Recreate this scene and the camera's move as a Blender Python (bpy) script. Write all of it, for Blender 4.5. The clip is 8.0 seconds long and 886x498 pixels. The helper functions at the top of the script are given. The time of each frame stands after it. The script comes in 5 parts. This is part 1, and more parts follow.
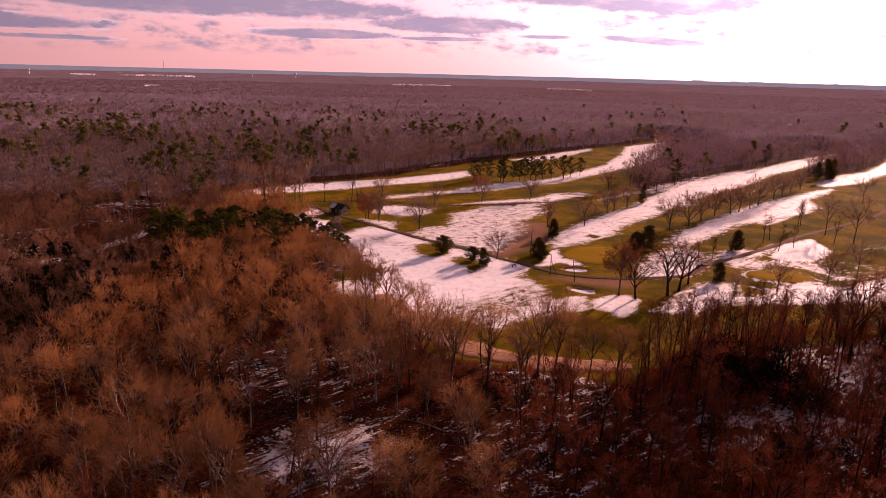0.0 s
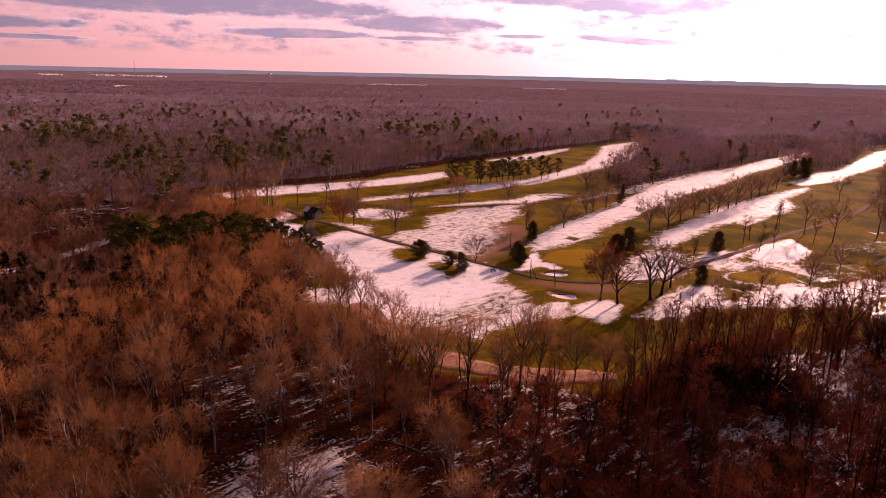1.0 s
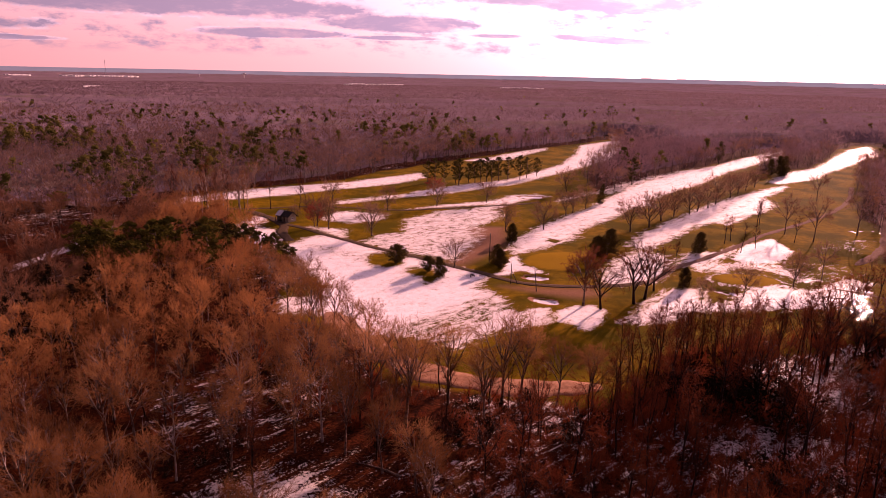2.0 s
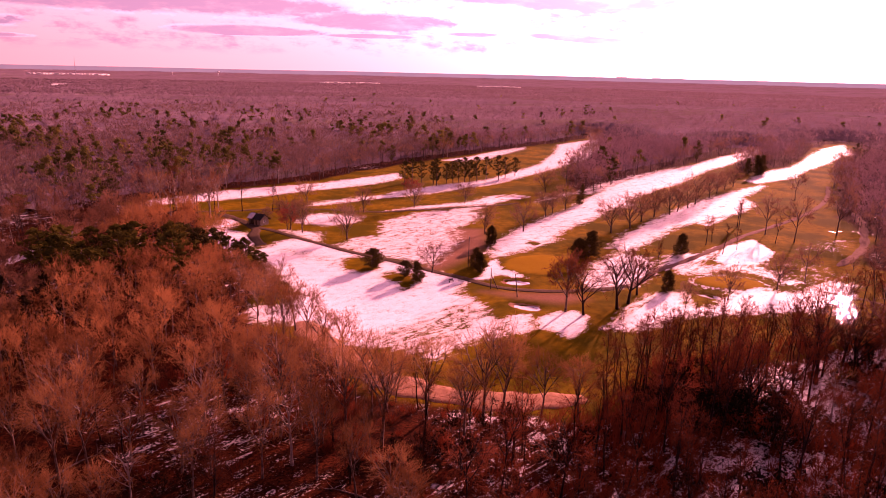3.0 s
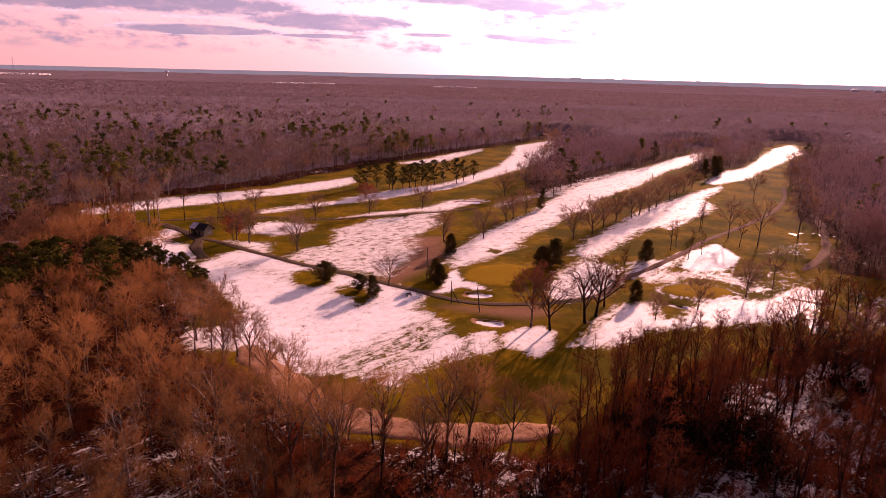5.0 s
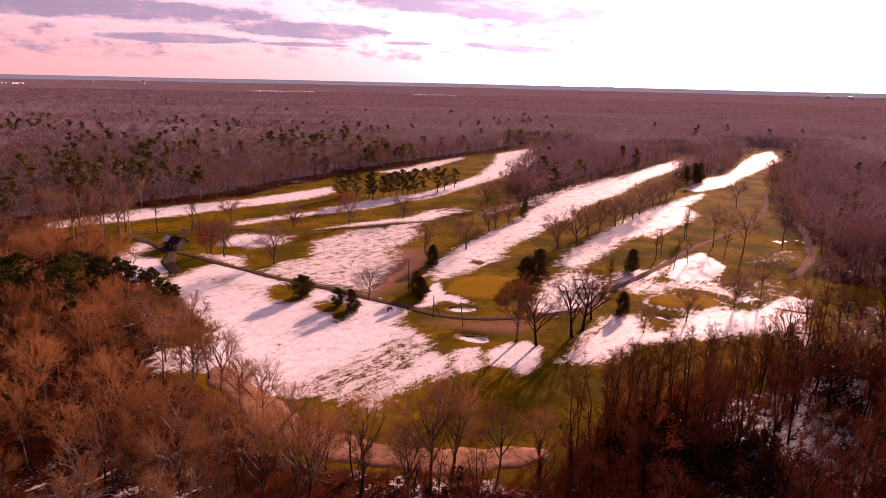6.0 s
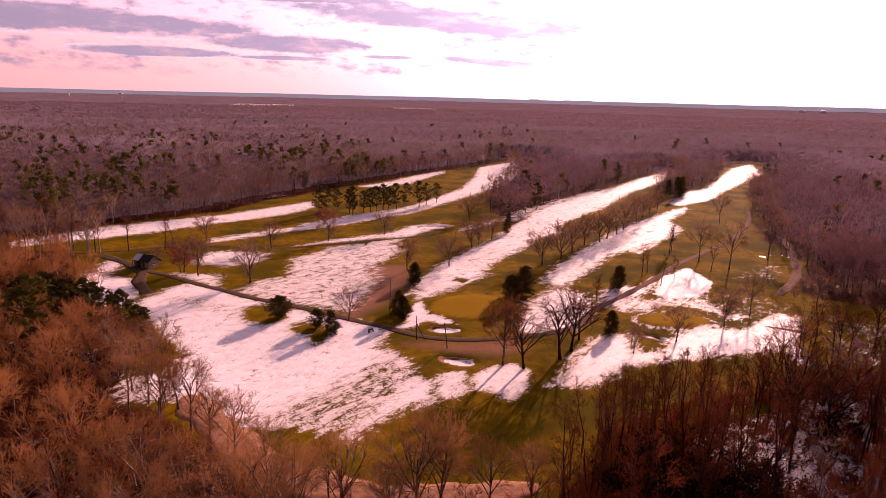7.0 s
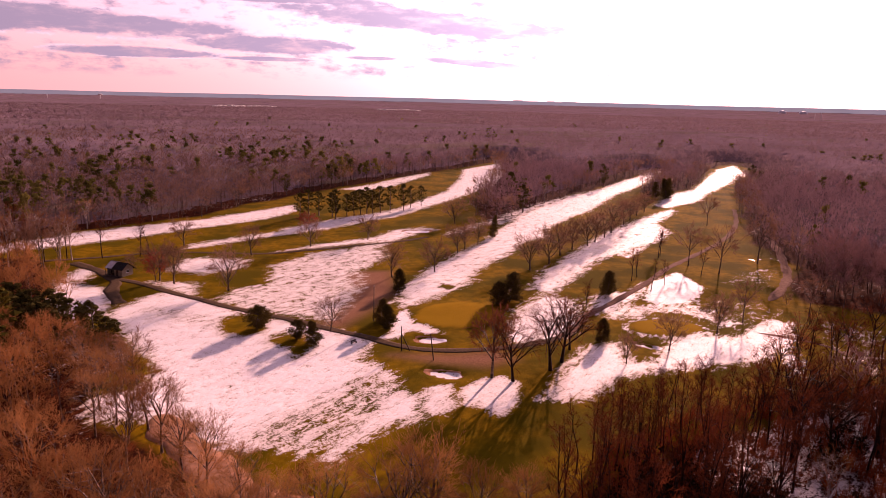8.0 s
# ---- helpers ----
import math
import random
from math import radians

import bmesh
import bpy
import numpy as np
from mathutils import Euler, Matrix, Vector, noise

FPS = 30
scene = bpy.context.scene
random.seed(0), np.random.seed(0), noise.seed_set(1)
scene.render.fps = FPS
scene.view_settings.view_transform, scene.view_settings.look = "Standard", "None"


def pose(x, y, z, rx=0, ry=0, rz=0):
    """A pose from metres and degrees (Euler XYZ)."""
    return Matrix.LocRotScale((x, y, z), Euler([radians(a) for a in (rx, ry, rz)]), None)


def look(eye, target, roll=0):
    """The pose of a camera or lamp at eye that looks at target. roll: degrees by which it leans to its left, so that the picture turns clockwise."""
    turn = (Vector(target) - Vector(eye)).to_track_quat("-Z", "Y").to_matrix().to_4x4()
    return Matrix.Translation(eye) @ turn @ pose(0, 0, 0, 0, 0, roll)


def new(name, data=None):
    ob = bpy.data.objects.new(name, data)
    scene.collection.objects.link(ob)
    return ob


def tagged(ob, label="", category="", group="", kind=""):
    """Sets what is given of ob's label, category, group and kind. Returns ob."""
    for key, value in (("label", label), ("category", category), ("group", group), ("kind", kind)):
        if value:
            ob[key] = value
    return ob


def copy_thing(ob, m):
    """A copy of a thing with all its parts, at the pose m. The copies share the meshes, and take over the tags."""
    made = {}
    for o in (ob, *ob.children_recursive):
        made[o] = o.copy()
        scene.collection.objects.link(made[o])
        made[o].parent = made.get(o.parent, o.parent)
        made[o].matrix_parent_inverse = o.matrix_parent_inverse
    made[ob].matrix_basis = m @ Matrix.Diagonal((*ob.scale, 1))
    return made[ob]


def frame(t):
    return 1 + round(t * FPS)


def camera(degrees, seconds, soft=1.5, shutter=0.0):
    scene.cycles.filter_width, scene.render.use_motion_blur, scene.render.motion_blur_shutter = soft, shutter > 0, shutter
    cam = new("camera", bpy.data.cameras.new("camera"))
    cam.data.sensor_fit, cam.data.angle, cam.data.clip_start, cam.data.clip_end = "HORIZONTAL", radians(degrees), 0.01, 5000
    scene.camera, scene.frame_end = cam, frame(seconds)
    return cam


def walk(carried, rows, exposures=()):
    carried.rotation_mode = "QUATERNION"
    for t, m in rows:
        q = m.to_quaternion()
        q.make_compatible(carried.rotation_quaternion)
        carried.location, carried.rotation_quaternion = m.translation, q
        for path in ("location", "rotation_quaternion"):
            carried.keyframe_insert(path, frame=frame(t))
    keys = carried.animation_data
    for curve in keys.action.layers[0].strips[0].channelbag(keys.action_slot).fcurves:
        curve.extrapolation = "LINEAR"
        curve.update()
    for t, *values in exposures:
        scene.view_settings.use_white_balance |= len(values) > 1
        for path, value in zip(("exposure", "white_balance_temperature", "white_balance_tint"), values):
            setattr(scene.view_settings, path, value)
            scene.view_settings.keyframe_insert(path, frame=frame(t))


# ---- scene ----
cam = camera(67.6, 8.0, 0.5)
PATH = [
    (0, (-0.499, -5.206, 63.269), (-0.366, -3.279, 62.75), 1.4),
    (0.5, (-0.327, -1.614, 63.494), (-0.157, 0.309, 62.973), 1.3),
    (1, (0.284, 1.707, 63.27), (0.484, 3.629, 62.751), 1.3),
    (1.5, (0.855, 5.119, 63.147), (1.086, 7.037, 62.629), 1.2),
    (3, (2.452, 15.556, 62.971), (2.781, 17.458, 62.45), 1.3),
    (3.5, (3.173, 18.928, 62.943), (3.533, 20.825, 62.421), 1.3),
    (4, (3.609, 21.784, 62.972), (4.001, 23.674, 62.45), 1.3),
    (4.5, (4.23, 25.058, 62.979), (4.654, 26.941, 62.457), 1.4),
    (6, (6.436, 34.315, 62.746), (6.944, 36.185, 62.252), 1.3),
    (6.5, (6.947, 37.488, 62.754), (7.484, 39.355, 62.279), 1.3),
    (7, (7.661, 40.776, 62.679), (8.226, 42.64, 62.224), 1.4),
    (7.5, (8.796, 44.022, 62.572), (9.383, 45.88, 62.123), 1.4),
    (8, (9.383, 47.198, 62.803), (9.992, 49.049, 62.352), 1.4),
]
# seconds, stops, kelvin, tint
GRADE = [(0, 0.76, 6750, 42), (1.7, 0.83, 6780, 45), (2.8, 1.36, 8500, 134), (3.0, 1.30, 8350, 128), (3.5, 1.16, 7700, 101), (4.0, 0.97, 6960, 64), (4.5, 0.92, 6790, 50), (8, 0.96, 6760, 47)]
walk(cam, [(t, look(eye, target, roll)) for t, eye, target, roll in PATH], GRADE)

# ---- light ----
SUN_AZ, SUN_EL = 42.3, 16.2   # degrees to the right of +y, and above the horizon
sun_way = Vector((math.sin(radians(SUN_AZ)) * math.cos(radians(SUN_EL)), math.cos(radians(SUN_AZ)) * math.cos(radians(SUN_EL)), math.sin(radians(SUN_EL))))
sun = new("sun", bpy.data.lights.new("sun", "SUN"))
sun.data.energy, sun.data.angle, sun.data.color = 5.0, radians(0.6), (1.0, 0.645, 0.46)
sun.matrix_world = look(sun_way * 500, (0, 0, 0))


class Nodes:
    """Short hand for building a node tree."""

    def __init__(self, tree):
        self.tree = tree
        tree.nodes.clear()

    def add(self, kind, **inputs):
        node = self.tree.nodes.new(kind)
        for key, value in inputs.items():
            self.feed(node, int(key[1:]) if key[0] == "i" and key[1:].isdigit() else key.replace("_", " "), value)
        return node

    def feed(self, node, key, value):
        if isinstance(value, bpy.types.NodeSocket):
            self.tree.links.new(value, node.inputs[key])
        elif isinstance(value, bpy.types.Node):
            self.tree.links.new(value.outputs[0], node.inputs[key])
        else:
            node.inputs[key].default_value = value

    def math(self, op, a, b=0.0, c=0.0):
        node = self.add("ShaderNodeMath", i0=a, i1=b, i2=c)
        node.operation = op
        return node.outputs[0]

    def step(self, value, low, high, to_low=0.0, to_high=1.0):
        node = self.add("ShaderNodeMapRange", i0=value, i1=low, i2=high, i3=to_low, i4=to_high)
        node.interpolation_type = "SMOOTHSTEP"
        return node.outputs[0]

    def mix(self, factor, a, b, blend="MIX"):
        node = self.add("ShaderNodeMix")
        node.data_type, node.blend_type = "RGBA", blend
        self.feed(node, 0, factor), self.feed(node, 6, a), self.feed(node, 7, b)
        return node.outputs[2]

    def noise(self, vector, scale, detail=4.0, rough=0.55, warp=0.0):
        node = self.add("ShaderNodeTexNoise", Vector=vector, Scale=scale, Detail=detail, Roughness=rough, Distortion=warp)
        return node.outputs[0]

    def stretched(self, vector, turn, scale):
        node = self.add("ShaderNodeMapping", i0=vector, i2=(0, 0, radians(turn)), i3=scale)
        node.vector_type = "TEXTURE"
        return node.outputs[0]


def rgb(r, g, b):
    return (r, g, b, 1.0)


world = bpy.data.worlds.new("winter_sky")
scene.world = world
world.use_nodes = True
n = Nodes(world.node_tree)
way = n.add("ShaderNodeTexCoord").outputs["Generated"]
sky = n.add("ShaderNodeTexSky")
sky.sky_type, sky.sun_disc, sky.sun_elevation, sky.sun_rotation = "NISHITA", False, radians(SUN_EL), radians(SUN_AZ)
sky.altitude, sky.air_density, sky.dust_density, sky.ozone_density = 60, 1.0, 4.0, 1.0
xyz = n.add("ShaderNodeSeparateXYZ", i0=way)
azimuth = n.math("MULTIPLY", n.math("ARCTAN2", xyz.outputs[0], xyz.outputs[1]), 57.2958)
height = n.math("MULTIPLY", n.math("ARCSINE", xyz.outputs[2]), 57.2958)
flat = n.add("ShaderNodeCombineXYZ", i0=n.math("MULTIPLY", azimuth, 0.11), i1=n.math("MULTIPLY", height, 0.42)).outputs[0]
billow = n.noise(flat, 0.9, 5.0, 0.55)
wisp = n.noise(n.add("ShaderNodeCombineXYZ", i0=n.math("MULTIPLY", azimuth, 0.4), i1=height).outputs[0], 1.4, 6.0, 0.62)
puff = n.math("ADD", n.math("MULTIPLY", n.math("SUBTRACT", billow, 0.5), 2.0), n.math("MULTIPLY", n.math("SUBTRACT", wisp, 0.5), 2.4))


def cloud(az, el, wide, up, down, tilt=0.0):
    """How far inside a long cloud a direction lies: a bank with its own depth above and below its middle, sinking to one side."""
    across = n.math("SUBTRACT", azimuth, az)
    a = n.math("POWER", n.math("ABSOLUTE", n.math("DIVIDE", across, wide)), 2.0)
    over = n.math("SUBTRACT", n.math("SUBTRACT", height, el), n.math("MULTIPLY", across, tilt))
    b = n.math("MAXIMUM", n.math("DIVIDE", over, up), n.math("DIVIDE", over, -down))
    return n.math("SUBTRACT", 1.0, n.math("ADD", a, n.math("POWER", b, 2.0)))


masses = [cloud(-14, 4.6, 17, 1.2, 1.0, -0.01), cloud(4, 3.65, 7.5, 0.75, 0.68), cloud(-6, 2.7, 6.5, 0.45, 0.4), cloud(3.5, 2.55, 4.0, 0.2, 0.18), cloud(-28, 2.7, 7, 0.6, 0.5), cloud(-27, 1.75, 6, 0.22, 0.2), cloud(17, 5.8, 15.5, 1.05, 0.95, -0.06), cloud(4, 7.2, 10, 0.6, 0.4), cloud(12, 2.9, 2.6, 0.15, 0.2), cloud(20.5, 2.7, 5.0, 0.3, 0.28, -0.06)]
mass = masses[0]
for one in masses[1:]:
    mass = n.math("MAXIMUM", mass, one)
broken = n.math("SUBTRACT", n.math("MULTIPLY", billow, 3.2), 1.75)
above = n.math("MULTIPLY", n.step(height, 7.0, 10.0), broken)
cover = n.step(n.math("ADD", n.math("MAXIMUM", mass, n.math("SUBTRACT", above, 0.1)), puff), -0.25, 0.5)
# glow of thin cloud towards the sun
dot = n.add("ShaderNodeVectorMath", i0=way, i1=tuple(sun_way))
dot.operation = "DOT_PRODUCT"
toward = dot.outputs["Value"]
glow = n.math("POWER", n.math("MAXIMUM", toward, 0.0), 9.0)
veil = n.mix(n.step(height, 0.0, 9.0), rgb(0.98, 0.54, 0.50), rgb(0.92, 0.60, 0.68))
clear = n.mix(0.25, veil, n.mix(1.0, sky.outputs[0], rgb(0.14, 0.11, 0.12), "MULTIPLY"))
clear = n.mix(n.step(height, 12.0, 45.0), clear, n.mix(1.0, sky.outputs[0], rgb(0.085, 0.070, 0.085), "MULTIPLY"))
lit = n.mix(1.0, clear, n.mix(glow, rgb(0, 0, 0), rgb(1.5, 1.3, 1.35)), "ADD")
grey = n.mix(1.0, rgb(0.31, 0.265, 0.335), n.mix(glow, rgb(0, 0, 0), rgb(0.7, 0.6, 0.75)), "ADD")
faded = n.step(toward, -0.25, 0.75, 0.32, 1.0)
cover = n.math("MULTIPLY", cover, n.step(height, 0.7, 1.8))
rim = n.math("MULTIPLY", n.math("MULTIPLY", cover, n.math("SUBTRACT", 1.0, cover)), n.math("MULTIPLY", n.step(wisp, 0.42, 0.6), n.step(mass, -0.5, 0.1)))
grey = n.mix(n.math("MULTIPLY", n.step(n.noise(flat, 2.2, 6.0, 0.65), 0.45, 0.72), 0.35), grey, lit)
face = n.mix(1.0, n.mix(cover, lit, grey), n.mix(rim, rgb(0, 0, 0), rgb(0.9, 0.75, 0.75)), "ADD")
n.add("ShaderNodeOutputWorld", Surface=n.add("ShaderNodeBackground", Color=n.mix(1.0, face, n.add("ShaderNodeCombineXYZ", i0=faded, i1=faded, i2=faded).outputs[0], "MULTIPLY"), Strength=0.72))


# ---- materials ----
def material(name):
    mat = bpy.data.materials.new(name)
    mat.use_nodes = True
    return mat, Nodes(mat.node_tree)


def finish(n, colour, rough=0.9, bump=None, amount=0.4, size=0.1, gloss=0.0, metal=0.0):
    """The surface shader and its output."""
    shader = n.add("ShaderNodeBsdfPrincipled", Base_Color=colour, Roughness=rough, Metallic=metal)
    n.feed(shader, "Specular IOR Level", gloss)
    if bump is not None:
        n.feed(shader, "Normal", n.add("ShaderNodeBump", Strength=amount, Distance=size, Height=bump).outputs[0])
    n.add("ShaderNodeOutputMaterial", Surface=shader)


def place_of(n):
    return n.add("ShaderNodeNewGeometry").outputs["Position"]


def attribute(n, name):
    node = n.add("ShaderNodeAttribute")
    node.attribute_name = name
    return node.outputs["Fac"]


def ground_material():
    mat, n = material("ground_cover")
    p = place_of(n)
    mask, litter, soil, lawn = (attribute(n, k) for k in ("snow", "litter", "soil", "green"))
    fine, mid, wide = n.noise(p, 3.0, 5), n.noise(p, 0.35, 5), n.noise(p, 0.05, 4)
    streak = n.noise(n.stretched(p, 36, (9.0, 1.9, 1)), 1.0, 6, 0.65, 1.2)
    tuft = n.noise(p, 2.0, 8, 0.78)
    # winter turf
    turf = n.mix(n.step(mid, 0.3, 0.7), rgb(0.108, 0.067, 0.0006), rgb(0.200, 0.117, 0.0015))
    turf = n.mix(n.step(wide, 0.38, 0.62), turf, rgb(0.070, 0.053, 0.0004))
    turf = n.mix(n.math("MULTIPLY", n.step(fine, 0.45, 0.8), 0.5), turf, rgb(0.045, 0.031, 0.0003))
    turf = n.mix(n.math("MULTIPLY", lawn, 0.7), turf, rgb(0.280, 0.158, 0.003))
    # fallen leaves, darkened for the shade under the trees, and bare earth
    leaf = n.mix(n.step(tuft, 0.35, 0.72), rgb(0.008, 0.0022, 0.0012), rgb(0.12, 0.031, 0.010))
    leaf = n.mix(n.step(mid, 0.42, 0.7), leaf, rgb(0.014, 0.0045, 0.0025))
    earth = n.mix(n.step(tuft, 0.3, 0.75), rgb(0.16, 0.078, 0.045), rgb(0.28, 0.150, 0.088))
    # melting snow
    ragged = n.math("ADD", n.math("MULTIPLY", n.math("SUBTRACT", streak, 0.5), 1.7), n.math("MULTIPLY", n.math("SUBTRACT", tuft, 0.5), 2.5))
    ragged = n.math("ADD", ragged, n.math("MULTIPLY", n.math("SUBTRACT", mid, 0.5), 1.2))
    snow = n.math("MULTIPLY", n.step(n.math("ADD", mask, ragged), 0.42, 0.56), n.step(mask, 0.04, 0.2))
    # specks and long streaks run sunward: melt, plus tree shadows put in as colour
    speck = n.math("MULTIPLY", n.step(n.noise(n.stretched(p, 40, (5.0, 0.9, 1)), 1.0, 6, 0.68, 1.6), 0.53, 0.68), n.step(n.math("ADD", mask, ragged), 1.1, 0.5))
    snow = n.math("MULTIPLY", snow, n.math("SUBTRACT", 1.0, n.math("MULTIPLY", speck, 0.75)))
    melt_shadow = n.noise(n.stretched(p, 47, (26.0, 2.6, 1)), 1.0, 5, 0.6)
    snow = n.math("MULTIPLY", snow, n.math("SUBTRACT", 1.0, n.math("MULTIPLY", n.step(melt_shadow, 0.60, 0.74), 0.2)))
    white = n.mix(n.step(streak, 0.35, 0.7), rgb(0.86, 0.84, 0.84), rgb(0.75, 0.71, 0.70))
    thin = n.step(n.math("ADD", mask, n.math("MULTIPLY", ragged, 0.8)), 1.15, 0.5)
    white = n.mix(n.math("MULTIPLY", thin, 0.6), white, rgb(0.43, 0.35, 0.27))
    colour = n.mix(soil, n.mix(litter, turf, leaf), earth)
    colour = n.mix(snow, colour, white)
    relief = n.math("ADD", n.math("MULTIPLY", snow, n.math("ADD", 0.3, n.math("MULTIPLY", n.math("ADD", mid, streak), 1.2))), n.math("MULTIPLY", tuft, n.math("SUBTRACT", 1.0, n.math("MULTIPLY", snow, 0.7))))
    finish(n, colour, n.math("SUBTRACT", 0.95, n.math("MULTIPLY", snow, 0.35)), relief, 0.5, 0.25, n.math("ADD", 0.007, n.math("MULTIPLY", snow, 0.03)))
    return mat


def bark_material(name, dark, pale, tone=0.25, gloss=0.35):
    mat, n = material(name)
    p = place_of(n)
    own = n.add("ShaderNodeObjectInfo").outputs["Random"]
    colour = n.mix(n.step(n.noise(p, 1.6, 4), 0.35, 0.7), rgb(*dark), rgb(*pale))
    colour = n.mix(n.math("MULTIPLY", own, tone), colour, rgb(0.16, 0.11, 0.085))
    finish(n, colour, 0.6, n.noise(p, 14, 3), 0.4, 0.03, gloss)
    return mat


def twig_material(name, dark, pale, third, joined=False, thin=0.0):
    """Fine twigs: varied tree by tree, by the object's own number or, in joined woods, by each tree's tone."""
    mat, n = material(name)
    p = place_of(n)
    own = attribute(n, "tone") if joined else n.add("ShaderNodeObjectInfo").outputs["Random"]
    colour = n.mix(own, rgb(*dark), rgb(*pale))
    colour = n.mix(n.math("MULTIPLY", n.step(n.noise(p, 0.03, 3), 0.42, 0.68), 0.7), colour, rgb(*third))
    colour = n.mix(n.math("MULTIPLY", n.noise(p, 1.5, 3), 0.35), colour, rgb(0.04, 0.018, 0.008))
    # thin twigs and needles let part of the light around to their far side
    facing, behind = n.add("ShaderNodeBsdfDiffuse", Color=colour, Roughness=0.9), n.add("ShaderNodeBsdfTranslucent", Color=colour)
    n.add("ShaderNodeOutputMaterial", Surface=n.add("ShaderNodeMixShader", i0=thin, i1=facing, i2=behind))
    return mat


def plain(name, dark, pale, scale=2.0, rough=0.8, bump=0.3, gloss=0.3, metal=0.0):
    mat, n = material(name)
    p = place_of(n)
    grain = n.noise(p, scale, 6, 0.65)
    colour = n.mix(n.step(grain, 0.3, 0.72), rgb(*dark), rgb(*pale))
    colour = n.mix(n.math("MULTIPLY", n.step(n.noise(p, scale * 0.13, 3), 0.4, 0.7), 0.4), colour, rgb(*dark))
    finish(n, colour, rough, n.noise(p, scale * 5, 4), bump, 0.03, gloss, metal)
    return mat


GROUND = ground_material()
BARK = bark_material("grey_brown_bark", (0.016, 0.009, 0.006), (0.24, 0.155, 0.110))
COURSE_BARK = bark_material("lit_grey_bark", (0.036, 0.022, 0.016), (0.14, 0.090, 0.064), 0.15, 0.2)
# bark copy darkened for trees that stand against the sun
DARK_BARK = bark_material("backlit_dark_bark", (0.008, 0.0035, 0.0025), (0.034, 0.014, 0.009), 0.02, 0.12)
BARK_PALE = bark_material("pale_bark", (0.16, 0.12, 0.10), (0.42, 0.35, 0.31), 0.1)
TWIG = twig_material("brown_twigs", (0.13, 0.052, 0.019), (0.54, 0.28, 0.108), (0.30, 0.135, 0.050), False, 0.2)
# red-brown twigs, two copies darkened by the shade of the backlit wood
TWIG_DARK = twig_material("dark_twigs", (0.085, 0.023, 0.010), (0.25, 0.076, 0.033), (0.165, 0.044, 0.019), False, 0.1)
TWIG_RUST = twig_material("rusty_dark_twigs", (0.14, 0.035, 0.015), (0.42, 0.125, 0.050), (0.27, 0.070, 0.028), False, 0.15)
TWIG_COURSE = twig_material("grey_brown_twigs", (0.24, 0.130, 0.080), (0.44, 0.265, 0.170), (0.34, 0.185, 0.120), False, 0.15)
WEST_TWIG = twig_material("dull_brown_twigs", (0.085, 0.038, 0.019), (0.48, 0.255, 0.140), (0.22, 0.104, 0.056), True, 0.15)
EAST_TWIG = twig_material("mauve_brown_twigs", (0.20, 0.110, 0.110), (0.46, 0.270, 0.262), (0.33, 0.195, 0.192), True, 0.1)
TWIG_RED = twig_material("red_twigs", (0.38, 0.070, 0.050), (0.50, 0.110, 0.080), (0.42, 0.085, 0.06), False, 0.25)
OAK_LEAF = twig_material("dead_oak_leaves", (0.19, 0.066, 0.034), (0.32, 0.122, 0.062), (0.24, 0.086, 0.044), False, 0.2)
WOOD_TWIG = twig_material("woodland_twigs", (0.17, 0.066, 0.022), (0.72, 0.37, 0.135), (0.42, 0.186, 0.066), True, 0.2)
# the far and horizon mauves hold the haze of distance in the colour
FAR_TWIG = twig_material("hazy_far_twigs", (0.21, 0.132, 0.145), (0.40, 0.260, 0.285), (0.31, 0.200, 0.220), True, 0.15)
HORIZON_TWIG = twig_material("hazy_horizon_twigs", (0.112, 0.077, 0.087), (0.200, 0.138, 0.157), (0.156, 0.108, 0.123), True, 0.45)
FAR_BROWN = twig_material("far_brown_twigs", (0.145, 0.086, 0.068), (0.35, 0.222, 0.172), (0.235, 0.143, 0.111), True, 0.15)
FAR_NEEDLE = twig_material("far_needles", (0.060, 0.070, 0.018), (0.30, 0.260, 0.060), (0.16, 0.145, 0.038), True, 0.2)
NEEDLE = twig_material("evergreen_needles", (0.080, 0.064, 0.018), (0.19, 0.130, 0.040), (0.12, 0.100, 0.028), False, 0.15)
WOOD_NEEDLE = twig_material("woodland_needles", (0.038, 0.046, 0.008), (0.20, 0.17, 0.028), (0.09, 0.085, 0.016), True, 0.2)
PINE_NEEDLE = twig_material("pine_needles", (0.050, 0.052, 0.014), (0.17, 0.145, 0.040), (0.10, 0.088, 0.026), False, 0.15)
TAN_PAINT = plain("weathered_tan_paint", (0.20, 0.165, 0.115), (0.31, 0.265, 0.20), 1.5, 0.7, 0.2, 0.2)
ASPHALT = plain("worn_asphalt", (0.056, 0.038, 0.024), (0.105, 0.070, 0.044), 1.2, 0.95, 0.3, 0.008)
SAND = plain("damp_sand", (0.21, 0.108, 0.060), (0.36, 0.195, 0.115), 0.8, 0.95, 0.3, 0.008)
GRAVEL = plain("gravel_track", (0.12, 0.07, 0.048), (0.22, 0.135, 0.10), 1.0, 0.95, 0.3, 0.008)
OLD_SNOW = plain("old_snow", (0.58, 0.56, 0.58), (0.74, 0.73, 0.74), 0.7, 0.6)
DIRTY_SNOW = plain("trodden_snow", (0.30, 0.24, 0.21), (0.56, 0.52, 0.51), 0.5, 0.7)
WHITE_PAINT = plain("white_paint", (0.62, 0.60, 0.58), (0.80, 0.79, 0.77), 1.5, 0.6, 0.1)
DARK_WOOD = plain("weathered_dark_wood", (0.035, 0.026, 0.022), (0.085, 0.062, 0.05), 3.0)
SHINGLE = plain("grey_shingle", (0.022, 0.020, 0.020), (0.055, 0.050, 0.050), 2.5, 0.95, 0.3, 0.05)
